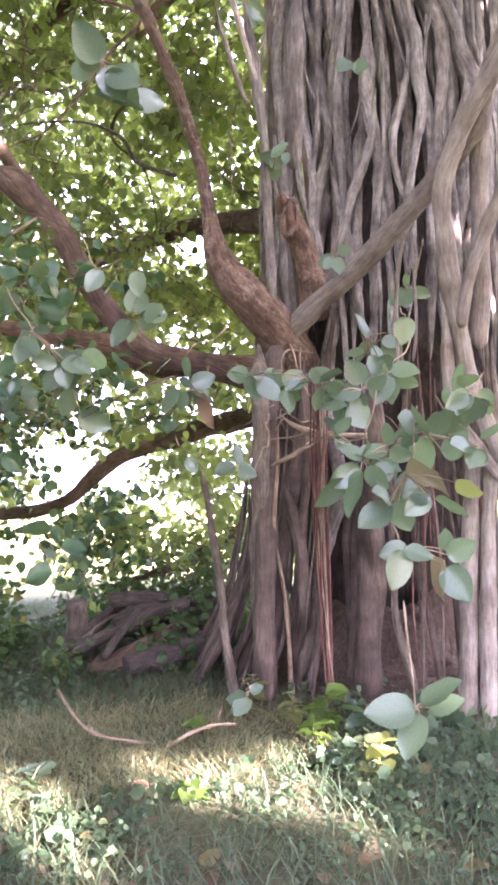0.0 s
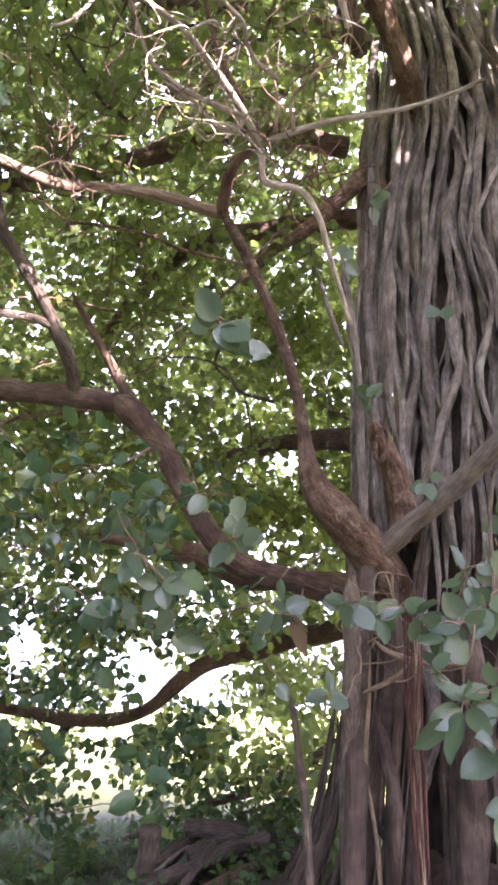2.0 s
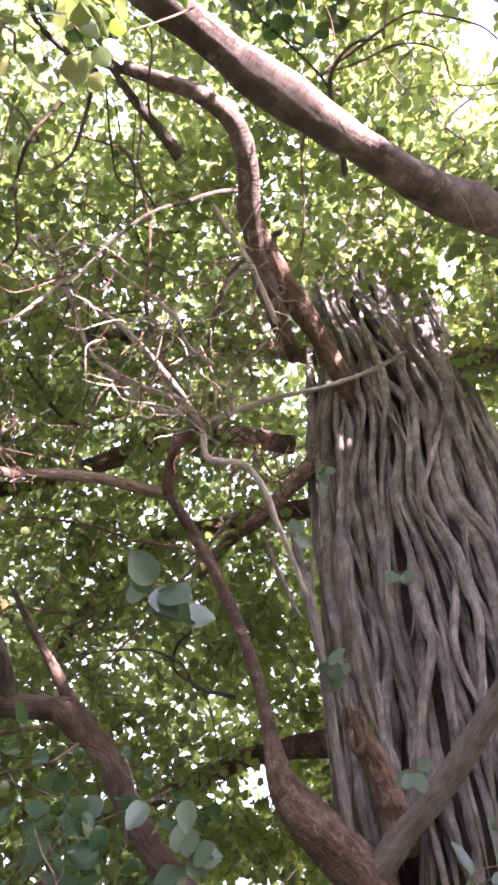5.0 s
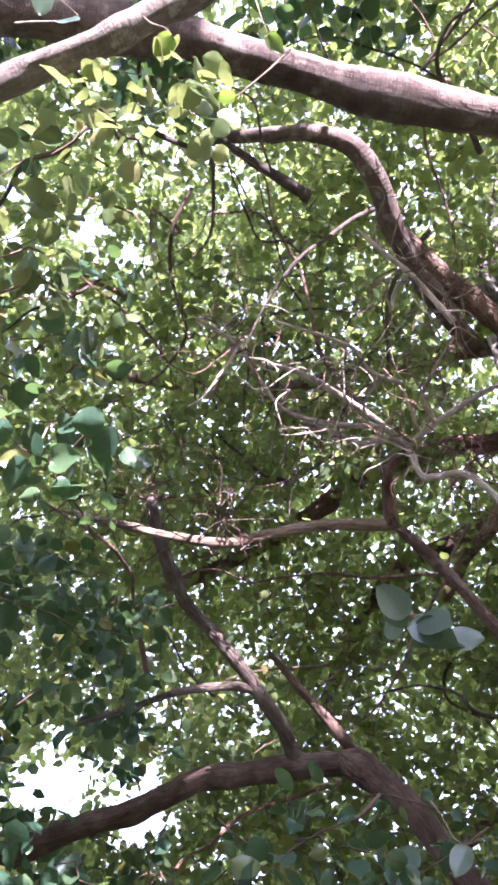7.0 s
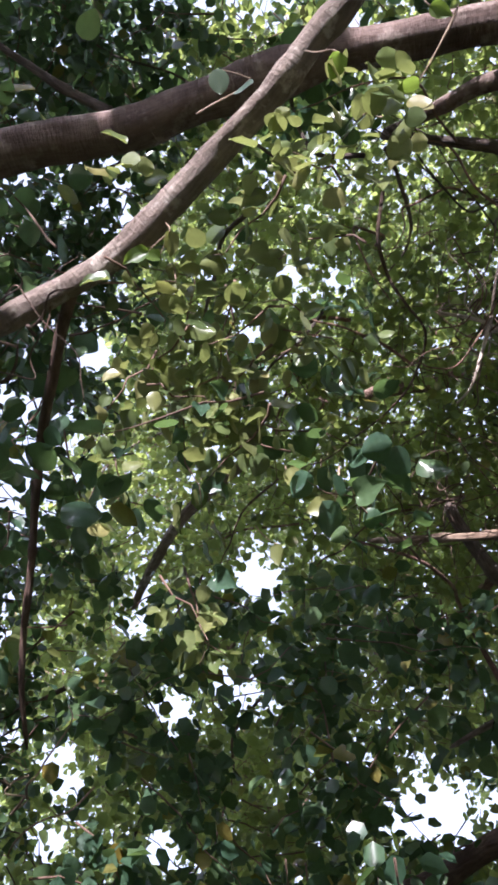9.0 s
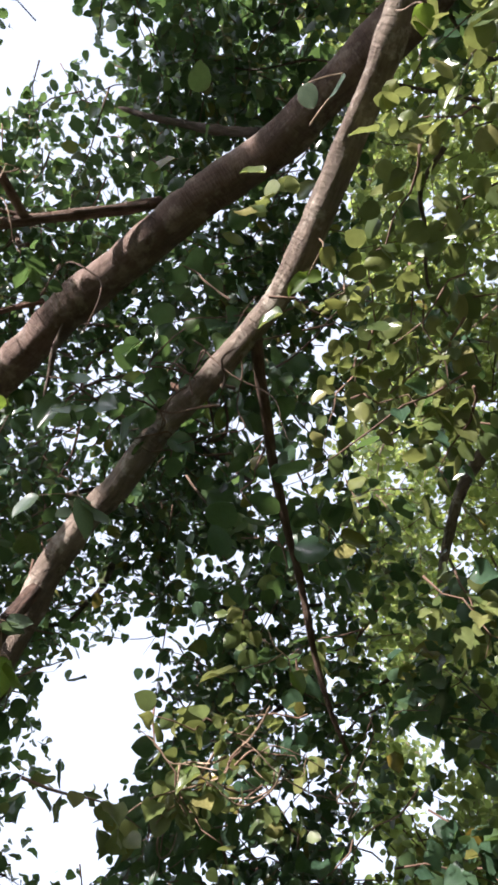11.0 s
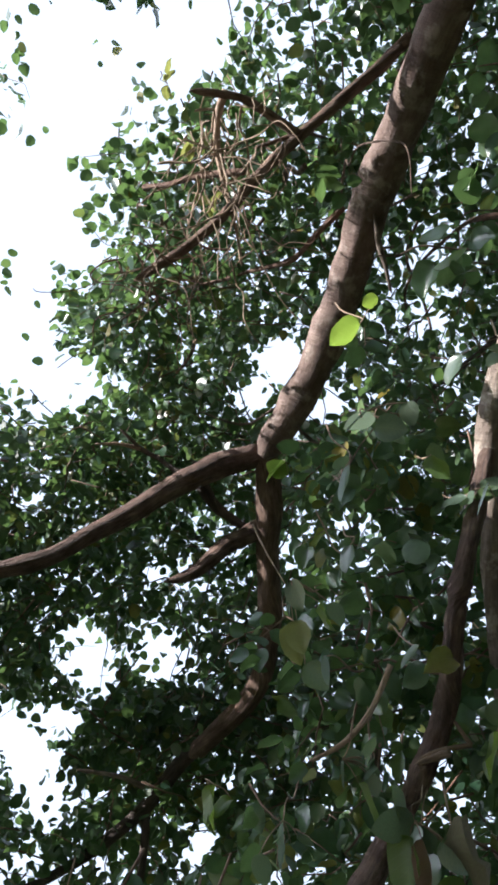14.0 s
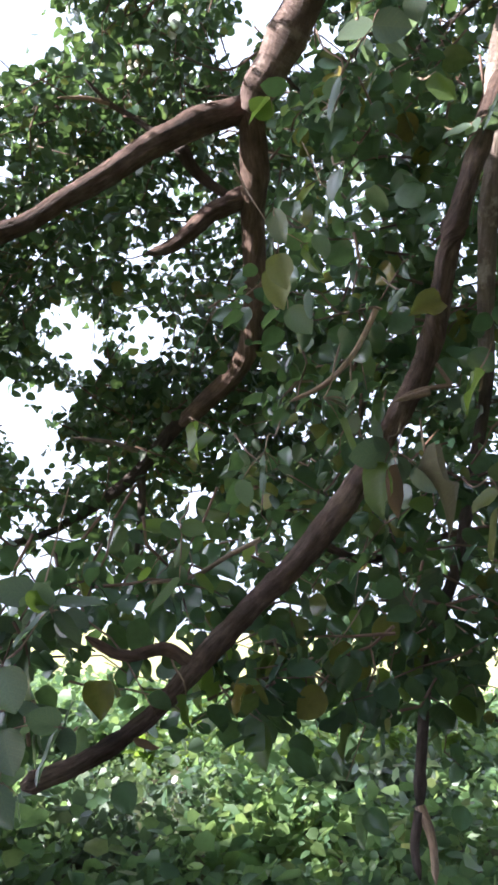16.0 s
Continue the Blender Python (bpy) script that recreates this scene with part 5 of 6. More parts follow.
def big_leaf(kind, base, tip):
    b, t = np.array(base), np.array(tip)
    facing = (np.array((0.5, -0.75, 0.75)) if b[0] < -1.5 else unit(STAND - b) + (0, 0, 0.35)) + rng.normal(0, 0.55, 3)
    m = frames_from((t - b)[None], facing[None])[0]
    size = float(np.linalg.norm(t - b)) * 0.95
    twig, root = sprig_near(b)
    ob = child("leaf", BIG[kind], twig, LEAF_WORDS[kind])
    rot = Matrix(m.tolist()).to_4x4()
    ob.matrix_world = Matrix.Translation(base) @ rot @ Matrix.Diagonal((size * ((rng.uniform(0.85, 1.05) if b[0] < -1.5 else rng.uniform(0.76, 0.94)) if kind in "gbyn" else 0.62), size, size * (rng.uniform(0.3, 1.2) if kind in "gbyn" else 3.2), 1))
    if np.linalg.norm(root - b) > 0.01:
        child("petiole", crooked("petiole", [root, (root + b) / 2 + (0, 0, 0.01), b + (t - b) * 0.03], np.array([0.003, 0.0025, 0.002]), BARK["tan"], 5), twig)


big_leaf("g", (1.18, 2.78, 1.46), (1.07, 2.79, 1.53))
big_leaf("g", (1.18, 2.78, 1.44), (1.20, 2.74, 1.54))
big_leaf("g", (1.17, 2.79, 1.42), (1.02, 2.81, 1.35))
big_leaf("g", (1.15, 2.74, 1.41), (1.06, 2.74, 1.21))
big_leaf("g", (1.17, 2.73, 1.42), (1.24, 2.67, 1.32))
big_leaf("g", (1.20, 2.77, 1.43), (1.32, 2.69, 1.41))
big_leaf("g", (1.10, 2.81, 1.38), (0.97, 2.83, 1.25))
big_leaf("g", (1.25, 2.93, 1.78), (1.10, 2.96, 1.76))
big_leaf("g", (1.26, 2.93, 1.81), (1.18, 2.91, 1.92))
big_leaf("g", (1.28, 2.92, 1.78), (1.35, 2.85, 1.83))
big_leaf("g", (1.26, 2.93, 1.76), (1.26, 2.91, 1.70))
big_leaf("g", (1.16, 2.97, 1.79), (1.08, 2.98, 1.73))
big_leaf("g", (1.05, 3.11, 1.87), (0.94, 3.12, 1.81))
big_leaf("g", (1.06, 3.10, 1.88), (1.16, 3.03, 1.89))
big_leaf("p", (1.25, 2.53, 1.38), (1.38, 2.43, 1.35))
big_leaf("y", (1.42, 2.45, 1.34), (1.49, 2.37, 1.28))
big_leaf("g", (1.33, 2.50, 1.29), (1.22, 2.51, 1.22))
big_leaf("g", (1.33, 2.50, 1.28), (1.24, 2.51, 1.31))
big_leaf("g", (1.35, 2.49, 1.28), (1.45, 2.39, 1.21))
big_leaf("g", (1.24, 2.53, 1.09), (1.12, 2.55, 1.07))
big_leaf("g", (1.20, 2.49, 1.09), (1.14, 2.47, 0.93))
big_leaf("g", (1.21, 2.49, 1.09), (1.29, 2.41, 1.06))
big_leaf("g", (1.37, 2.46, 1.06), (1.46, 2.38, 1.11))
big_leaf("p", (1.36, 2.47, 1.04), (1.30, 2.45, 0.92))
big_leaf("g", (1.34, 2.42, 1.02), (1.39, 2.34, 0.89))
big_leaf("g", (1.37, 2.47, 1.08), (1.36, 2.44, 1.17))
big_leaf("g", (1.38, 2.57, 1.54), (1.30, 2.56, 1.67))
big_leaf("g", (1.39, 2.56, 1.54), (1.45, 2.49, 1.64))
big_leaf("g", (1.44, 2.55, 1.44), (1.50, 2.47, 1.55))
big_leaf("g", (0.90, 1.83, 0.69), (0.75, 1.87, 0.69))
big_leaf("g", (0.92, 1.83, 0.70), (1.02, 1.77, 0.79))
big_leaf("g", (0.91, 1.82, 0.68), (0.83, 1.79, 0.57))
big_leaf("g", (0.94, 1.82, 0.69), (1.02, 1.75, 0.73))
big_leaf("g", (1.35, 3.06, 2.05), (1.29, 3.03, 2.17))
big_leaf("g", (1.45, 3.02, 2.06), (1.41, 2.95, 2.22))
big_leaf("g", (1.51, 2.97, 2.13), (1.49, 2.98, 1.99))
big_leaf("d", (0.61, 3.43, 1.85), (0.65, 3.41, 1.65))
big_leaf("g", (0.55, 3.57, 1.54), (0.59, 3.54, 1.45))
big_leaf("g", (0.99, 3.29, 3.02), (1.06, 3.21, 3.07))
big_leaf("g", (0.14, 3.44, 2.46), (0.06, 3.45, 2.35))
big_leaf("g", (0.31, 3.43, 2.46), (0.32, 3.44, 2.32))
big_leaf("g", (0.55, 3.51, 2.05), (0.56, 3.50, 1.93))
big_leaf("g", (-0.23, 3.49, 2.29), (-0.15, 3.49, 2.19))
big_leaf("g", (-0.26, 3.48, 2.35), (-0.32, 3.47, 2.23))
big_leaf("g", (-0.19, 3.48, 2.35), (-0.10, 3.44, 2.39))
big_leaf("g", (-0.01, 3.58, 1.90), (-0.06, 3.57, 1.75))
big_leaf("g", (0.02, 3.60, 1.78), (0.18, 3.57, 1.69))
big_leaf("g", (-0.11, 3.55, 2.09), (-0.00, 3.53, 2.03))
big_leaf("b", (-2.91, -0.72, 3.60), (-2.92, -0.84, 3.51))
big_leaf("b", (-2.97, -0.72, 3.56), (-2.88, -0.82, 3.59))
big_leaf("g", (-2.47, -0.59, 2.69), (-2.50, -0.59, 2.58))
big_leaf("b", (-2.53, -0.47, 2.65), (-2.55, -0.46, 2.54))
big_leaf("y", (-2.54, -0.58, 2.58), (-2.58, -0.58, 2.43))
big_leaf("g", (-2.61, -0.55, 2.45), (-2.64, -0.46, 2.36))
big_leaf("g", (-2.45, -0.37, 2.80), (-2.48, -0.41, 2.69))
big_leaf("g", (-2.70, -0.43, 2.14), (-2.70, -0.43, 2.04))
big_leaf("b", (-2.73, -0.38, 2.07), (-2.75, -0.30, 1.93))
big_leaf("g", (-2.73, -0.20, 1.95), (-2.69, -0.35, 1.92))
big_leaf("g", (-2.75, -0.22, 1.96), (-2.68, -0.27, 2.07))
big_leaf("b", (-2.74, -0.22, 1.91), (-2.74, -0.27, 1.72))
big_leaf("d", (-2.72, -0.18, 1.90), (-2.73, -0.19, 1.70))
big_leaf("g", (-2.75, -0.12, 1.90), (-2.74, -0.03, 1.80))
big_leaf("p", (-2.75, -0.11, 1.90), (-2.73, 0.07, 1.81))
big_leaf("b", (-2.87, -0.06, 1.78), (-2.84, -0.15, 1.79))
big_leaf("y", (-2.76, 0.15, 1.81), (-2.75, 0.05, 1.75))
big_leaf("y", (-2.77, 0.15, 1.76), (-2.77, 0.10, 1.57))
big_leaf("b", (-2.58, -0.85, 2.03), (-2.57, -0.88, 1.88))
big_leaf("b", (-2.61, -0.79, 1.99), (-2.57, -0.88, 1.92))
big_leaf("g", (-2.67, -0.63, 1.94), (-2.67, -0.64, 1.78))
big_leaf("g", (-2.67, -0.71, 1.84), (-2.67, -0.68, 1.74))
big_leaf("b", (-2.64, -0.91, 1.67), (-2.64, -0.81, 1.66))
big_leaf("b", (-2.63, -0.95, 1.66), (-2.55, -1.04, 1.67))
big_leaf("b", (-2.64, -0.91, 1.62), (-2.63, -0.90, 1.52))
big_leaf("g", (-2.61, -0.89, 1.49), (-2.55, -0.98, 1.37))
big_leaf("b", (-2.67, -0.86, 1.51), (-2.67, -0.78, 1.45))
big_leaf("b", (-2.62, -1.00, 1.52), (-2.58, -1.04, 1.48))
big_leaf("g", (-2.32, -1.20, 1.36), (-2.23, -1.28, 1.26))
big_leaf("g", (-2.32, -1.19, 1.36), (-2.34, -1.09, 1.27))
big_leaf("g", (-2.32, -1.19, 1.38), (-2.37, -1.03, 1.41))
big_leaf("b", (-2.31, -1.20, 1.38), (-2.24, -1.26, 1.41))
big_leaf("g", (-2.31, -1.20, 1.37), (-2.26, -1.23, 1.45))
big_leaf("g", (-2.28, -1.11, 1.04), (-2.21, -1.19, 1.08))
big_leaf("g", (-2.28, -1.11, 1.03), (-2.21, -1.15, 0.89))
big_leaf("g", (-2.29, -1.11, 1.03), (-2.27, -1.05, 0.97))
big_leaf("g", (-2.29, -1.10, 1.04), (-2.28, -1.08, 1.12))
big_leaf("g", (-2.21, -1.27, 1.20), (-2.20, -1.21, 1.07))
big_leaf("g", (-2.21, -1.25, 1.03), (-2.19, -1.19, 0.91))
big_leaf("g", (-2.19, -1.23, 0.89), (-2.17, -1.17, 0.78))
big_leaf("b", (-3.09, -0.44, 1.28), (-3.05, -0.41, 1.16))
big_leaf("b", (-2.77, -0.90, 1.11), (-2.72, -0.89, 0.99))
big_leaf("d", (-2.60, -1.01, 0.98), (-2.60, -0.92, 0.95))
big_leaf("b", (-2.93, -0.66, 1.02), (-2.88, -0.65, 0.86))
big_leaf("y", (-3.19, -0.24, 1.04), (-3.16, -0.25, 0.99))
big_leaf("g", (-2.30, -0.22, 3.33), (-2.29, -0.35, 3.28))
big_leaf("g", (-2.33, -0.19, 3.30), (-2.36, -0.10, 3.22))
big_leaf("g", (-2.34, -0.11, 3.29), (-2.25, -0.06, 3.34))
big_leaf("b", (-2.42, -0.02, 3.20), (-2.47, 0.03, 3.09))
big_leaf("g", (-2.38, -0.36, 3.06), (-2.40, -0.38, 2.99))
big_leaf("g", (-2.72, -0.14, 2.55), (-2.73, -0.22, 2.47))
big_leaf("b", (-2.75, 0.12, 2.23), (-2.76, 0.01, 2.11))
big_leaf("g", (-1.98, 0.26, 3.36), (-2.05, 0.35, 3.23))
big_leaf("g", (-2.02, 0.25, 3.32), (-2.02, 0.20, 3.27))
big_leaf("b", (-2.34, 0.19, 2.86), (-2.37, 0.26, 2.73))
big_leaf("g", (-2.01, 0.12, 3.33), (-2.05, 0.05, 3.23))
big_leaf("g", (-2.17, -0.51, 2.57), (-2.19, -0.48, 2.46))
big_leaf("g", (-2.23, -0.39, 2.51), (-2.24, -0.35, 2.43))
big_leaf("g", (-2.28, -0.42, 2.35), (-2.28, -0.41, 2.25))
big_leaf("y", (-2.22, -0.50, 2.45), (-2.24, -0.49, 2.34))
big_leaf("g", (-2.16, -0.31, 2.68), (-2.17, -0.34, 2.58))
big_leaf("g", (-2.20, 0.16, 2.90), (-2.23, 0.10, 2.79))
big_leaf("g", (-2.11, -0.30, 2.97), (-2.15, -0.35, 2.84))
big_leaf("g", (-2.02, -0.22, 3.13), (-2.02, -0.31, 3.05))
big_leaf("g", (-2.05, -0.20, 3.08), (-2.05, -0.08, 3.05))
big_leaf("g", (-2.02, -0.08, 3.15), (-2.05, -0.07, 3.06))
big_leaf("b", (-2.30, -0.26, 3.86), (-2.31, -0.42, 3.78))
big_leaf("b", (-2.24, -0.17, 3.94), (-2.23, -0.25, 3.90))
big_leaf("g", (-2.07, 0.40, 3.35), (-2.02, 0.20, 3.37))
big_leaf("g", (-0.52, 0.60, 4.24), (-0.60, 0.60, 4.19))
big_leaf("b", (-2.45, 1.34, 3.20), (-2.43, 1.41, 3.12))
big_leaf("b", (-2.29, 0.23, 2.83), (-2.31, 0.28, 2.73))
big_leaf("y", (-2.53, 1.13, 3.18), (-2.57, 0.97, 3.15))
big_leaf("y", (-1.41, 1.63, 3.95), (-1.44, 1.68, 3.87))
big_leaf("y", (-1.15, 0.83, 4.29), (-1.19, 0.90, 4.22))
big_leaf("b", (-1.24, 0.87, 4.23), (-1.26, 0.78, 4.20))
big_leaf("y", (-1.25, 0.98, 4.20), (-1.28, 0.99, 4.14))
big_leaf("b", (-1.95, 1.42, 3.77), (-1.98, 1.34, 3.74))
big_leaf("g", (-0.57, 0.48, 4.12), (-0.61, 0.55, 4.07))
big_leaf("b", (-0.23, 0.73, 4.20), (-0.30, 0.77, 4.15))
big_leaf("g", (-0.28, 0.93, 4.14), (-0.39, 0.94, 4.10))
big_leaf("y", (-0.41, 0.95, 4.12), (-0.36, 0.99, 4.08))
big_leaf("b", (0.10, 0.88, 4.46), (0.14, 0.94, 4.40))
big_leaf("b", (-0.07, 0.99, 4.22), (-0.15, 0.96, 4.21))
big_leaf("y", (-1.38, 1.53, 3.82), (-1.36, 1.62, 3.74))
big_leaf("y", (-1.31, 1.74, 3.72), (-1.27, 1.82, 3.63))
big_leaf("y", (-1.39, 1.46, 3.86), (-1.37, 1.52, 3.79))
big_leaf("y", (-1.21, 1.93, 3.61), (-1.32, 1.86, 3.57))
big_leaf("b", (-1.24, 0.81, 4.19), (-1.32, 0.75, 4.14))
big_leaf("y", (-1.29, 0.91, 4.14), (-1.24, 0.99, 4.10))
big_leaf("y", (-1.53, 1.94, 3.58), (-1.56, 1.97, 3.49))


def leaf_cluster(kind, base, count, size):
    """A rosette of leaves round the end of one twig."""
    b = np.array(base)
    for _ in range(count):
        way = unit(rng.normal(0, 1, 3) * (1, 0.6, 0.8) - (0, 0, 0.3))
        start = b + way * 0.02 + rng.normal(0, 0.012, 3)
        big_leaf(kind, tuple(start), tuple(start + way * size * rng.uniform(0.6, 1.2)))


for spot in ((0.82, 3.17, 1.90), (0.94, 3.15, 1.82), (1.08, 3.05, 1.82), (1.18, 2.97, 1.76), (1.36, 3.07, 1.98), (1.41, 2.96, 1.86), (1.39, 2.68, 1.56), (1.52, 2.59, 1.69), (1.28, 2.73, 1.49), (1.25, 2.64, 1.28),
             (1.54, 2.48, 1.48), (0.54, 3.44, 1.87), (-0.18, 3.33, 2.12), (-0.06, 3.36, 1.99), (-0.27, 3.48, 1.88), (0.30, 3.49, 2.25), (1.10, 2.91, 1.58), (1.49, 2.38, 1.69), (0.82, 3.63, 1.48), (0.89, 3.89, 0.25)):
    leaf_cluster("g", spot, int(rng.integers(5, 9)), 0.14)
for spot in ((1.28, 4.05, 3.35), (1.55, 3.92, 2.75), (1.7, 3.85, 3.95), (1.1, 4.05, 4.4), (1.35, 4.0, 4.9), (1.9, 3.7, 2.5), (1.75, 3.8, 2.2)):
    leaf_cluster("g", spot, int(rng.integers(3, 6)), 0.13)
leaf_cluster("g", (0.15, 2.90, 3.17), 7, 0.17)
leaf_cluster("g", (0.23, 2.99, 3.11), 5, 0.15)
for spot in ((-2.40, -1.24, 1.35), (-2.39, -1.24, 1.03), (-2.34, -1.27, 0.85), (-2.78, -0.63, 1.91), (-2.87, -0.36, 2.16), (-2.93, -0.20, 2.00), (-2.96, 0.07, 2.24), (-2.39, -0.27, 3.37), (-2.51, -0.40, 3.21), (-2.61, 0.11, 3.12)):
    leaf_cluster("g", spot, int(rng.integers(4, 7)), 0.1)


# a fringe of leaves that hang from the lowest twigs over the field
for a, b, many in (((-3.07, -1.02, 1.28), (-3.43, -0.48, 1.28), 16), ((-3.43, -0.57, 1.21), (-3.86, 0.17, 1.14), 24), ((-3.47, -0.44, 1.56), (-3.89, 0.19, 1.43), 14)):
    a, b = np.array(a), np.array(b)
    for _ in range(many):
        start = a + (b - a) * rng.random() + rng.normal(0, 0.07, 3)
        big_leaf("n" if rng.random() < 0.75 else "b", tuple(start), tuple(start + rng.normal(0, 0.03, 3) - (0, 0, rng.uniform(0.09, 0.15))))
for spot in ((-2.04, -1.34, 5.92), (-2.34, -1.24, 5.71), (-2.66, -1.20, 5.46)):
    leaf_cluster("y", spot, 6, 0.11)
for spot in ((-2.52, -1.33, 1.41), (-2.61, -1.39, 1.06), (-2.56, -1.46, 1.15), (-2.63, -1.48, 1.28)):
    leaf_cluster("g", spot, 6, 0.15)


# ---------------- grass and field plants ----------------
def meadow(name, label, spots, height, width, mat, category, lean=0.5):
    """Blades of grass, each a bent strip of two quads."""
    n = len(spots)
    a = rng.uniform(0, 2 * math.pi, n)
    h = height * rng.uniform(0.4, 1.3, n)
    side = np.stack([np.cos(a), np.sin(a), 0 * a], 1) * (width * rng.uniform(0.6, 1.4, n))[:, None]
    bend = np.stack([-np.sin(a), np.cos(a), 0 * a], 1) * (h * lean * rng.uniform(0.2, 1.5, n))[:, None]
    up = np.array((0, 0, 1.0))
    rows = [spots - side, spots + side, spots + bend * 0.35 + up * h[:, None] * 0.55 + side * 0.7, spots + bend * 0.35 + up * h[:, None] * 0.55 - side * 0.7,
            spots + bend + up * h[:, None] * 0.9 + side * 0.1, spots + bend + up * h[:, None] * 0.9 - side * 0.1]
    v = np.stack(rows, 1).reshape(-1, 3)
    q = np.array([(0, 1, 2, 3), (3, 2, 4, 5)])
    f = (q[None] + (np.arange(n) * 6)[:, None, None]).reshape(-1, 4)
    return tagged(new("grass", raw_mesh(name, v, f, mat)), label, category, kind="stuff")


def scatter(n, x0, x1, y0, y1, keep):
    p = np.stack([rng.uniform(x0, x1, n), rng.uniform(y0, y1, n)], 1)
    p = p[[keep(x, y) for x, y in p]]
    return np.array([(x, y, ground_height(x, y) - 0.01) for x, y in p])


def field_plants(name, label, spots, height, mat, leaf, per):
    n = len(spots)
    tall = height * rng.uniform(0.45, 1.25, n) * np.array([1 + 1.1 * noise.noise((x * 0.55, y * 0.55, 3.0)) + 0.5 * noise.noise((x * 1.7, y * 1.7, 6.0)) for x, y, _ in spots])
    bulk = np.array([1 + 1.0 * noise.noise((x * 0.7, y * 0.7, 11.0)) for x, y, _ in spots]) * rng.uniform(0.7, 1.35, n)
    at = np.repeat(spots, per, 0) + rng.normal(0, 1, (n * per, 3)) * (height * 0.28, height * 0.28, 0.0)
    at[:, 2] += rng.uniform(0.1, 1.0, n * per) * np.repeat(tall, per)
    out = unit(rng.normal(0, 1, (n * per, 3)) * (1, 1, 0.35) - (0, 0, 0.25))
    up = np.array((0, 0, 0.6)) + rng.normal(0, 0.85, (n * per, 3))
    v, f = leaves_arrays(at, out, up, leaf * rng.uniform(0.6, 1.3, n * per) * np.repeat(bulk, per), LEAF_FAR, LEAF_FAR_F)
    return tagged(new("field_plants" if height > 0.3 else "weeds", raw_mesh(name, v, f, mat)), label, "plants", kind="stuff")


field_plants("field_plants", "dense leafy green vines and bushes covering the field edge", scatter(7000, -19, -2.6, -12, 7, lambda x, y: 8.0 < math.hypot(x, y) < 17), 0.5, CROP, 0.095, 18)
field_plants("near_vines", "broad-leaved sprawling vines over the near edge of the field", scatter(1500, -9, -2.6, -6, 4, lambda x, y: 3.9 < math.hypot(x, y) < 8.4 and noise.noise((x * 0.8, y * 0.8, 21)) > -0.22), 0.46, CROP, 0.082, 26)
field_plants("dark_vines", "dark bluish green creeper clumps at the field edge", scatter(1500, -9, -2.6, -6, 4, lambda x, y: 3.9 < math.hypot(x, y) < 8.4 and noise.noise((x * 0.8, y * 0.8, 21)) < -0.18), 0.5, WEED, 0.085, 26)


def off_trunk(x, y):
    return math.hypot(x - AXIS[0], y - AXIS[1]) > 1.1


meadow("grass", "patchy green and straw grass under the banyan", scatter(80000, -4, 5.5, 1.4, 11, lambda x, y: off_trunk(x, y) and noise.noise((x * 0.9, y * 0.9, 2)) > -0.35), 0.13, 0.003, GRASS, "grass", 1.4)
meadow("grass_behind", "short trodden grass on the open ground", scatter(60000, -4, 9, -8, 1.45, lambda x, y: noise.noise((x * 0.7, y * 0.7, 2)) > -0.3), 0.09, 0.003, GRASS, "grass", 1.4)
PATCH = (0.26, 3.93, -0.25)
meadow("straw_grass", "dry straw-coloured grass in a sunny patch", scatter(30000, -2.6, 1.4, 2.4, 5.4, lambda x, y: math.hypot((x - PATCH[0]) / 1.2, y - PATCH[1]) < 0.75 + 0.5 * noise.noise((x * 2, y * 2, 4))), 0.1, 0.0035, STRAW, "grass", 1.8)
field_plants("ground_weeds", "low broad-leaved weeds and seedlings round the roots", scatter(4500, -3.5, 5.5, 1.5, 9, lambda x, y: off_trunk(x, y) and math.hypot((x - PATCH[0]) / 1.2, y - PATCH[1]) > 0.85 and noise.noise((x * 1.1, y * 1.1, 8)) > -0.3), 0.12, WEED, 0.036, 8)
field_plants("trodden_weeds", "low weeds scattered over the open ground", scatter(2600, -4, 9, -8, 1.6, lambda x, y: noise.noise((x * 0.9, y * 0.9, 8)) > -0.1), 0.1, WEED, 0.04, 7)
field_plants("broad_weeds", "pale green broad-leaved weeds in the clearing", scatter(700, -2.5, 3.0, 1.6, 3.5, lambda x, y: math.hypot((x - PATCH[0]) / 1.2, y - PATCH[1]) > 0.7 and noise.noise((x * 1.4, y * 1.4, 15)) > -0.15), 0.1, WEED, 0.06, 6)
litter = scatter(1800, -3.5, 5, 1.5, 9, lambda x, y: True)
lv, lf = leaves_arrays(litter + (0, 0, 0.02), unit(rng.normal(0, 1, litter.shape) * (1, 1, 0.15)), np.array((0, 0, 1.0)) + rng.normal(0, 0.3, litter.shape), rng.uniform(0.05, 0.11, len(litter)), LEAF_FAR, LEAF_FAR_F)
tagged(new("leaf_litter", raw_mesh("leaf_litter", lv, lf, LEAF_DRY)), "dry brown fallen leaves on the soil", "leaf litter", kind="stuff")


def ring(name, centre, facing, size, thick, mat, tall=1.0):
    a = np.linspace(0, 2 * math.pi, 13)
    m = frames_from(np.array([facing], float), np.array([(0.1, 0.2, 1.0)]))[0]
    c = np.array(centre) + (np.cos(a)[:, None] * m[:, 0] + np.sin(a)[:, None] * m[:, 2] * tall) * size
    v, f, g = tube_arrays(c, np.full(13, thick), 7, rng, 0.12)
    return child(name, raw_mesh(name, v, f, mat, grain=g), tree, "swollen bark rim round a knot hole")


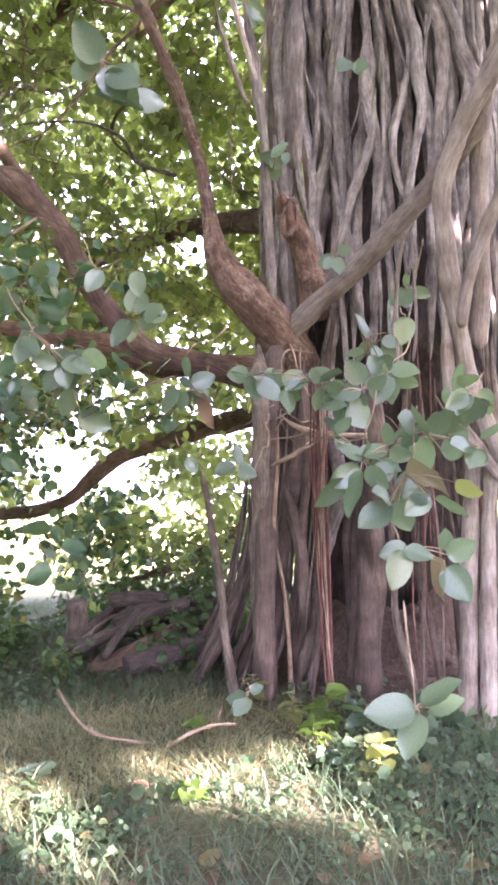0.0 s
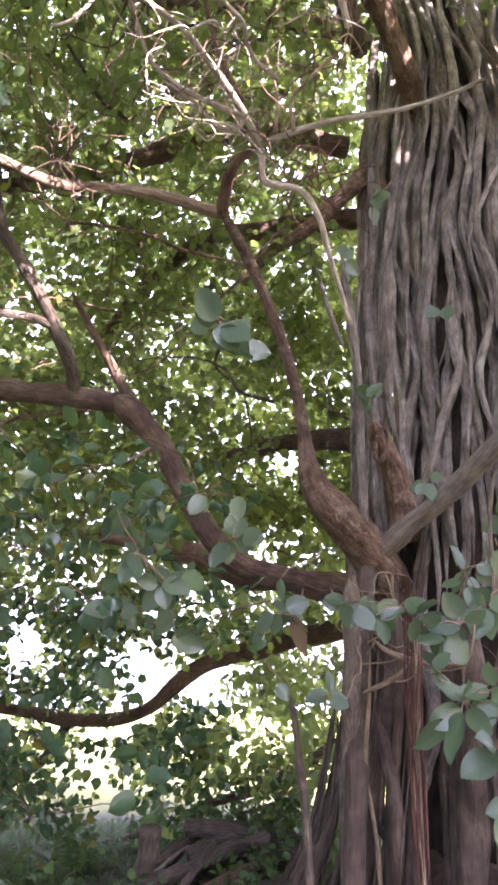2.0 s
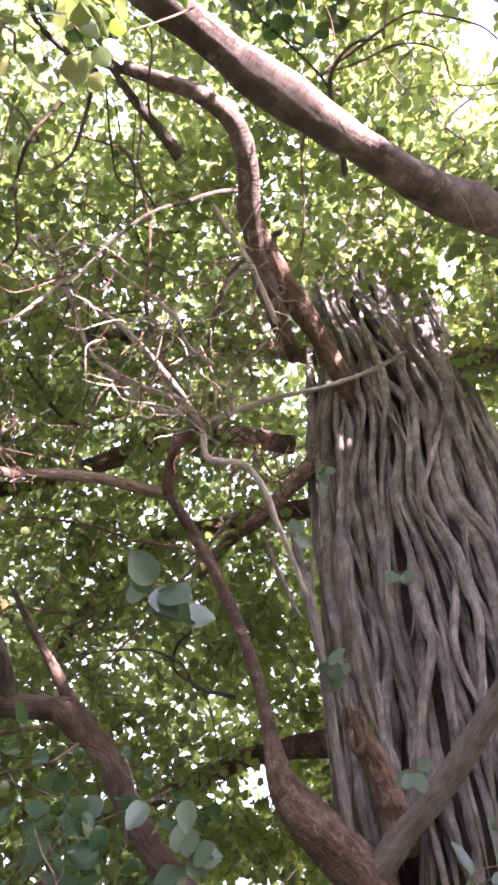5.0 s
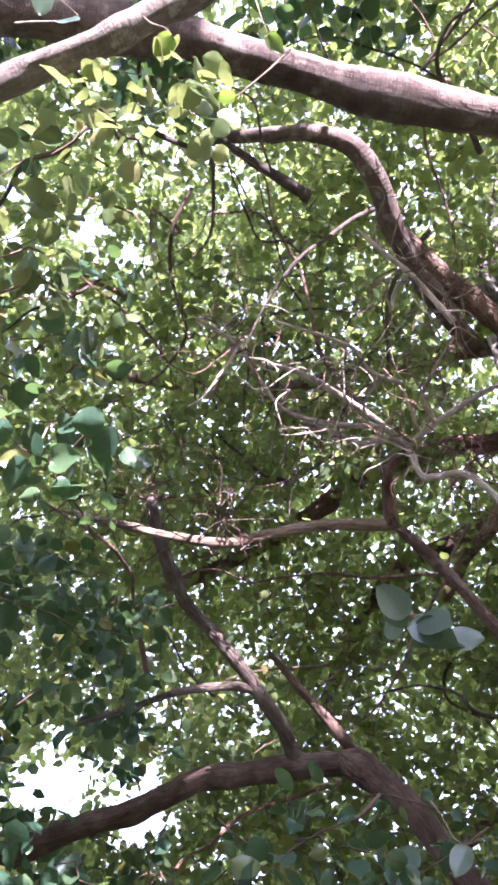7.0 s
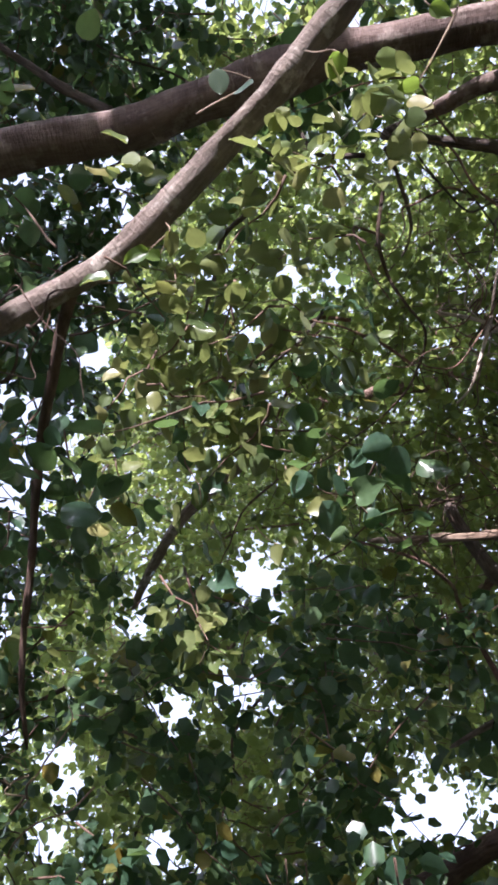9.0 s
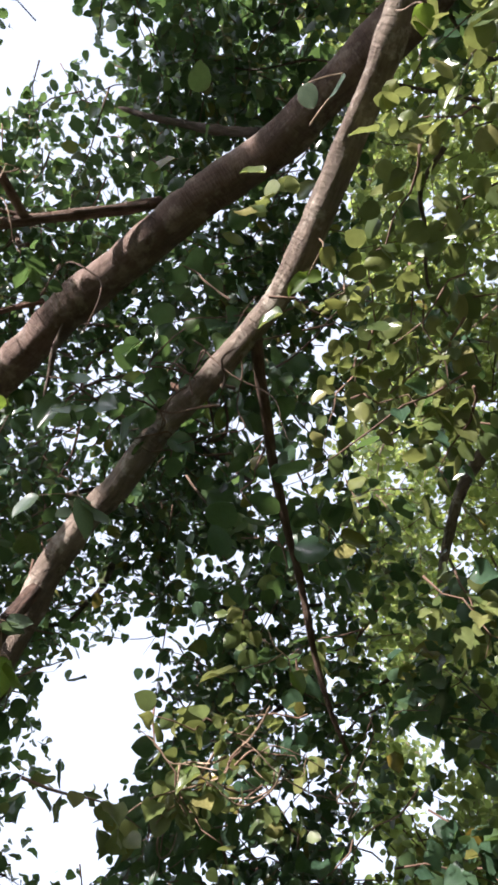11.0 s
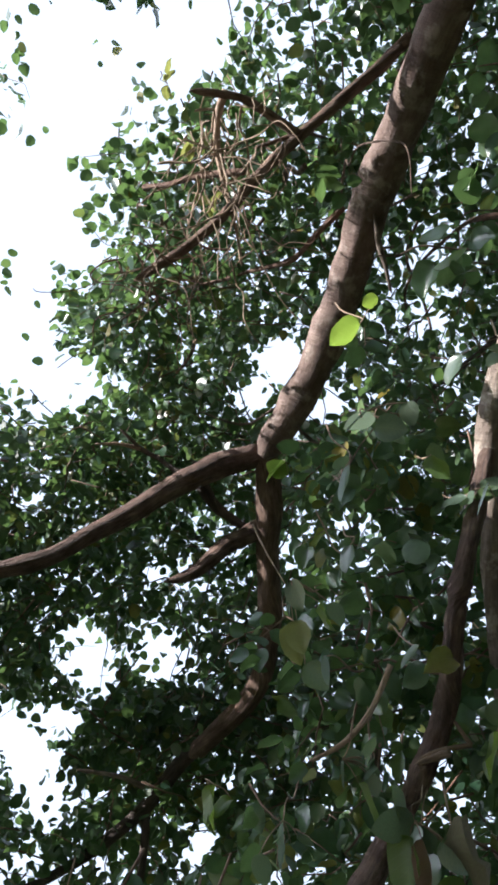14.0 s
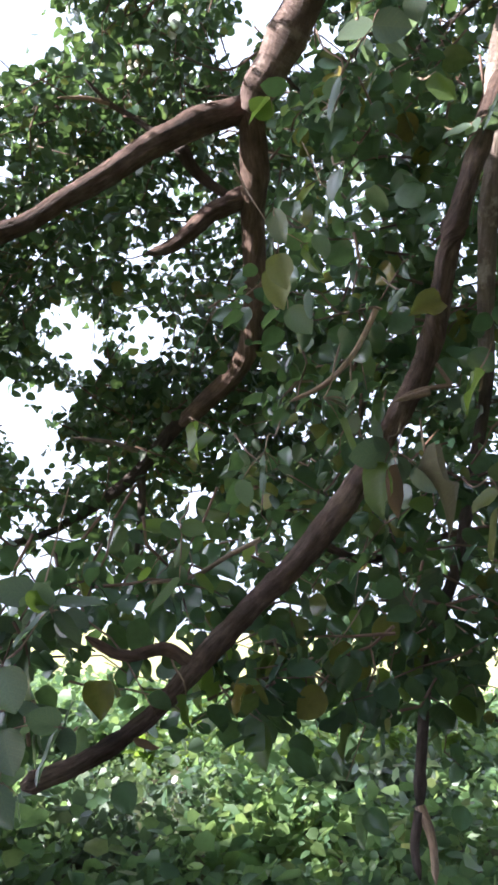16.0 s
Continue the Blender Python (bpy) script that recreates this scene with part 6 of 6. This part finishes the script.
ring("knot_rim", (1.11, 4.40, 2.64), (0.2, -0.9, -0.2), 0.04, 0.024, BARK["brown"])
ring("knot_rim", (1.37, 4.22, 3.09), (0.2, -0.9, -0.2), 0.045, 0.02, BARK["brown"], 2.6)
child("hollow", crooked("hollow", [(1.32, 4.20, 3.23), (1.38, 4.25, 3.10), (1.43, 4.32, 2.98)], np.array([0.02, 0.04, 0.02]), BARK["rust"], 10), tree, "long rotted hollow in the broken stub")
# no real hole: a dark-coloured plug stands in for its shade
child("knot_hole", crooked("knot_hole", [(1.11, 4.41, 2.64), (1.13, 4.48, 2.66)], np.array([0.04, 0.03]), BARK["core"], 10, False), tree, "dark plug standing in for the shade inside a knot hole")


def bush(centre, spread, height, leaves, size, label):
    thing = tagged(new("bush"), label, "bush", "undergrowth behind the tree")
    base = np.array((centre[0], centre[1], ground_height(centre[0], centre[1])))
    thing.location = base
    bpy.context.view_layer.update()
    at = []
    for _ in range(max(5, leaves // 45)):
        way = unit(rng.normal(0, 1, 3) * (1, 1, 0.3) + (0, 0, 1.0))
        pts = [base - (0, 0, 0.03)]
        for k in range(4):
            way = unit(way + rng.normal(0, 0.25, 3))
            pts.append(pts[-1] + way * np.array((spread, spread, height)) * rng.uniform(0.2, 0.36))
        child("stem", crooked("stem", pts, np.linspace(0.012, 0.004, 5), BARK["grey"], 5), thing)
        at += [pts[i] + (pts[i + 1] - pts[i]) * rng.random() + rng.normal(0, 0.07, 3) for i in rng.integers(1, 4, 45)]
    at = np.array(at)
    at = at[at[:, 2] > base[2] + 0.04]
    out = unit(rng.normal(0, 1, at.shape) * (1, 1, 0.4) - (0, 0, 0.25))
    v, f = leaves_arrays(at, out, np.array((0, 0, 0.8)) + rng.normal(0, 0.6, at.shape), size * rng.uniform(0.6, 1.3, len(at)), LEAF_FAR, LEAF_FAR_F)
    child("foliage", raw_mesh("bush_foliage", v, f, CROP_SHADE), thing, kind="stuff")


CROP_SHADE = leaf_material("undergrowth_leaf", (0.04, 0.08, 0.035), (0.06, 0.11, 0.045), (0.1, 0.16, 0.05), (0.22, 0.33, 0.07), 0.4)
for x, y, spread, height, n in ((0.5, 6.9, 0.45, 0.75, 380), (1.0, 7.1, 0.6, 0.95, 600), (-0.5, 7.7, 0.5, 0.4, 240), (-1.5, 7.2, 0.5, 0.4, 240), (-2.3, 6.4, 0.5, 0.5, 320), (0.3, 8.4, 0.8, 0.7, 420), (-1.0, 5.7, 0.35, 0.28, 200), (0.6, 5.9, 0.35, 0.35, 240), (-0.1, 5.75, 0.3, 0.26, 180), (-0.75, 6.3, 0.45, 0.5, 320), (-1.3, 6.0, 0.4, 0.42, 280), (0.95, 6.0, 0.3, 0.5, 260), (0.93, 6.4, 0.35, 0.5, 420), (1.25, 6.6, 0.4, 0.75, 600), (0.8, 6.95, 0.45, 0.8, 600), (0.6, 6.02, 0.25, 0.25, 200), (1.3, 6.1, 0.3, 0.5, 300)):
    bush((x, y), spread, height, n, 0.075, "shaded dark green bush behind the fallen logs")


def seedling(base, height, count, size, kind, label):
    thing = tagged(new("seedling"), label, "plant", "seedlings among the grass")
    b = np.array((base[0], base[1], ground_height(base[0], base[1])))
    thing.location = b
    bpy.context.view_layer.update()
    top = b + (rng.normal(0, 0.04), rng.normal(0, 0.04), height)
    child("stem", crooked("seedling_stem", [b - (0, 0, 0.02), (b + top) / 2 + rng.normal(0, 0.012, 3), top], np.array([0.005, 0.004, 0.003]), BARK["tan"], 5), thing)
    for k in range(count):
        a, u = k * 2.4 + rng.uniform(-0.3, 0.3), rng.uniform(0.35, 1.0)
        out = np.array((math.cos(a), math.sin(a), rng.uniform(-0.1, 0.5)))
        m = frames_from(out[None], np.array([(0, 0, 1.0)]) + rng.normal(0, 0.3, 3))[0]
        ob = child("leaf", BIG[kind], thing)
        z = size * rng.uniform(0.7, 1.2)
        ob.matrix_world = Matrix.Translation(b + (top - b) * u) @ Matrix(m.tolist()).to_4x4() @ Matrix.Diagonal((z, z, z, 1))


seedling((0.98, 4.24, 0.06), 0.26, 9, 0.11, "y", "pale green seedling at the foot of the roots")
seedling((1.11, 3.84, -0.09), 0.24, 10, 0.1, "y", "yellow-green seedling in front of the trunk")
seedling((1.27, 3.68, -0.09), 0.26, 9, 0.13, "b", "green seedling with drooping leaves")
seedling((1.16, 3.47, -0.15), 0.16, 7, 0.1, "b", "small green seedling in the grass")
seedling((1.24, 2.95, -0.21), 0.2, 8, 0.11, "y", "bright sunlit seedling in the grass")
seedling((0.58, 3.84, -0.12), 0.18, 7, 0.08, "b", "low green seedling beside a fallen branch")
seedling((1.41, 3.49, -0.16), 0.22, 8, 0.15, "g", "dark broad-leaved plant by the roots")
seedling((-0.26, 3.44, -0.15), 0.14, 7, 0.1, "g", "grey-green weed in the shade")
seedling((0.40, 3.06, -0.22), 0.1, 8, 0.09, "b", "low broad-leaved weed in the sunny grass")

for spot, tall in (((-7.15, -2.30, -0.43), 0.6), ((-7.84, -1.74, -0.39), 0.7), ((-8.61, -1.13, -0.21), 0.9), ((-7.20, -0.47, -0.35), 0.6), ((-7.65, 0.09, -0.27), 0.7), ((-6.56, -1.67, -0.49), 0.5), ((-6.51, -2.51, -0.48), 0.55),
                   ((-6.79, -1.07, -0.48), 0.55), ((-8.22, -0.86, -0.28), 0.85), ((-8.12, -2.33, -0.34), 0.7), ((-7.29, -1.35, -0.42), 0.6), ((-8.28, 0.32, -0.13), 0.8)):
    seedling(spot, tall, 22, 0.17, "b", "broad-leaved bright green plant at the field edge")


# ---------------- fallen logs and other things on the ground ----------------
def log(name, label, category, points, r0, r1, mat):
    thing = tagged(new(name), label, category)
    thing.location = (points[0][0], points[0][1], 0)
    bpy.context.view_layer.update()
    child("stem", crooked(name, points, np.linspace(r0, r1, len(points)), BARK[mat], 14, r0 < 0.03, 0.06), thing)
    return thing


log("fallen_log", "long weathered brown log sloping over the pile", "log", [(-0.11, 6.02, 0.16), (0.15, 6.08, 0.23), (0.43, 6.16, 0.32), (0.72, 6.22, 0.42), (0.93, 6.30, 0.45)], 0.075, 0.05, "dark")
log("fallen_log", "reddish brown log low in the pile", "log", [(0.11, 5.79, 0.03), (0.36, 5.90, 0.11), (0.62, 6.00, 0.21), (0.90, 6.13, 0.32)], 0.09, 0.06, "bark")
log("fallen_log", "dark log half sunk in the grass", "log", [(0.36, 5.64, 0.08), (0.69, 5.72, 0.14), (0.98, 5.79, 0.21), (1.26, 5.91, 0.29)], 0.085, 0.06, "dark")
log("fallen_log", "dark straight log lying on top of the pile", "log", [(0.29, 6.52, 0.50), (0.61, 6.55, 0.49), (0.96, 6.50, 0.44), (1.35, 6.43, 0.43)], 0.065, 0.05, "dark")
log("fallen_log", "brown log behind the others in the pile", "log", [(0.32, 6.34, 0.29), (0.59, 6.38, 0.37), (0.89, 6.39, 0.31), (1.27, 6.32, 0.27)], 0.1, 0.08, "dark")
log("fallen_log", "grey weathered log end standing up", "log", [(-0.02, 6.52, -0.05), (0.0, 6.47, 0.3), (0.01, 6.41, 0.52)], 0.1, 0.075, "grey")
log("fallen_log", "grey brown log sloping up over the pile", "log", [(-0.12, 6.24, 0.06), (0.08, 6.33, 0.15), (0.3, 6.45, 0.22), (0.64, 6.67, 0.39)], 0.06, 0.035, "grey")
log("fallen_log", "dark crooked log against the standing end", "log", [(-0.1, 6.33, 0.08), (0.04, 6.4, 0.22), (0.16, 6.46, 0.3), (0.4, 6.69, 0.43)], 0.07, 0.04, "dark")
log("fallen_log", "dark brown log sloping into the bushes", "log", [(0.16, 6.2, 0.04), (0.34, 6.36, 0.16), (0.49, 6.53, 0.24), (0.89, 6.75, 0.37)], 0.055, 0.04, "dark")
log("fallen_branch", "thin grey branch caught on top of the logs", "branch", [(0.02, 6.2, 0.2), (0.27, 6.4, 0.36), (0.48, 6.5, 0.38), (0.7, 6.6, 0.52)], 0.022, 0.01, "grey")
log("fallen_branch", "short dark branch stub among the logs", "branch", [(0.07, 6.12, 0.0), (0.13, 6.2, 0.12), (0.12, 6.22, 0.24)], 0.03, 0.02, "dark")
log("fallen_log", "knotty dark log end facing the clearing", "log", [(0.14, 5.86, 0.03), (0.22, 6.0, 0.08), (0.47, 6.3, 0.16)], 0.09, 0.07, "dark")
log("fallen_log", "thin brown pole leaning across the logs", "log", [(0.19, 5.71, 0.16), (0.34, 5.94, 0.31), (0.53, 6.25, 0.45)], 0.035, 0.025, "dark")
log("fallen_branch", "thin bare branch lying in the grass", "branch", [(-0.13, 4.43, 0.25), (-0.05, 4.13, 0.19), (0.04, 3.92, 0.14), (0.21, 3.8, 0.11), (0.4, 3.77, 0.08)], 0.01, 0.007, "tan")
log("fallen_branch", "pale forked branch leaning in the grass", "branch", [(0.33, 3.67, 0.04), (0.51, 3.7, 0.13), (0.67, 3.75, 0.15), (0.8, 3.82, 0.12)], 0.01, 0.007, "tan")
log("fallen_branch", "thin upright dry branch in the grass", "branch", [(0.78, 3.90, -0.15), (0.73, 3.94, -0.05), (0.73, 4.03, 0.06), (0.79, 4.10, 0.16)], 0.012, 0.007, "tan")


def stone(base, size, label):
    bm = bmesh.new()
    bmesh.ops.create_icosphere(bm, subdivisions=3, radius=1.0)
    for v in bm.verts:
        v.co *= 1 + 0.3 * noise.noise(v.co * 1.6 + Vector(base))
        v.co = Vector((v.co.x * size, v.co.y * size * 0.8, v.co.z * size * 0.65))
    me = bpy.data.meshes.new("stone")
    bm.to_mesh(me)
    bm.free()
    me.polygons.foreach_set("use_smooth", [True] * len(me.polygons))
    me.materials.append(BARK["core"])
    ob = tagged(new("stone", me), label, "stone")
    ob.location = (base[0], base[1], ground_height(base[0], base[1]) + size * 0.45)


# unidentified dark round thing, given a stone's shape
stone((-0.23, 5.99, -0.00), 0.12, "dark rounded object, modelled as a stone, beside the fallen logs")


def earth_bank():
    """Stony earth heaped between the roots at the foot of the trunk."""
    bank = tagged(new("earth_bank"), "stony reddish earth heaped between the roots", "earth", kind="structure")
    v, rows, cols = [], 12, 60
    for i in range(rows):
        for j in range(cols):
            a = FACE + (j / (cols - 1) - 0.5) * 2.4
            u = i / (rows - 1)
            rr = 0.6 + 0.75 * u
            x, y = AXIS[0] + rr * math.cos(a), AXIS[1] + rr * math.sin(a)
            z = ground_height(x, y) - 0.04 + 0.6 * (1 - u) ** 1.3 * (1 + 0.5 * noise.noise((x * 3, y * 3, 2.0))) + 0.05 * noise.noise((x * 12, y * 12, u * 5))
            v.append((x, y, z))
    i, j = np.meshgrid(np.arange(rows - 1), np.arange(cols - 1), indexing="ij")
    f = np.stack([i * cols + j, (i + 1) * cols + j, (i + 1) * cols + j + 1, i * cols + j + 1], -1).reshape(-1, 4)
    child("soil", raw_mesh("bank_soil", np.array(v), f, BARK["earth"]), bank)
    shapes = []
    for k in range(4):
        bm = bmesh.new()
        bmesh.ops.create_icosphere(bm, subdivisions=2, radius=1.0)
        for w in bm.verts:
            w.co *= 1 + 0.4 * noise.noise(w.co * 1.4 + Vector((k * 3.1, 0, 0)))
        me = bpy.data.meshes.new("bank_stone")
        bm.to_mesh(me)
        bm.free()
        me.materials.append(BARK["earth"])
        shapes.append(me)
    for k in range(70):
        q = np.array(v[rng.integers(len(v))])
        size = rng.uniform(0.025, 0.075)
        ob = child("stone", shapes[k % 4], bank)
        ob.matrix_world = Matrix.Translation(q) @ Matrix.Rotation(rng.uniform(0, 6.28), 4, "Z") @ Matrix.Diagonal((size, size * 0.8, size * 0.7, 1))


earth_bank()
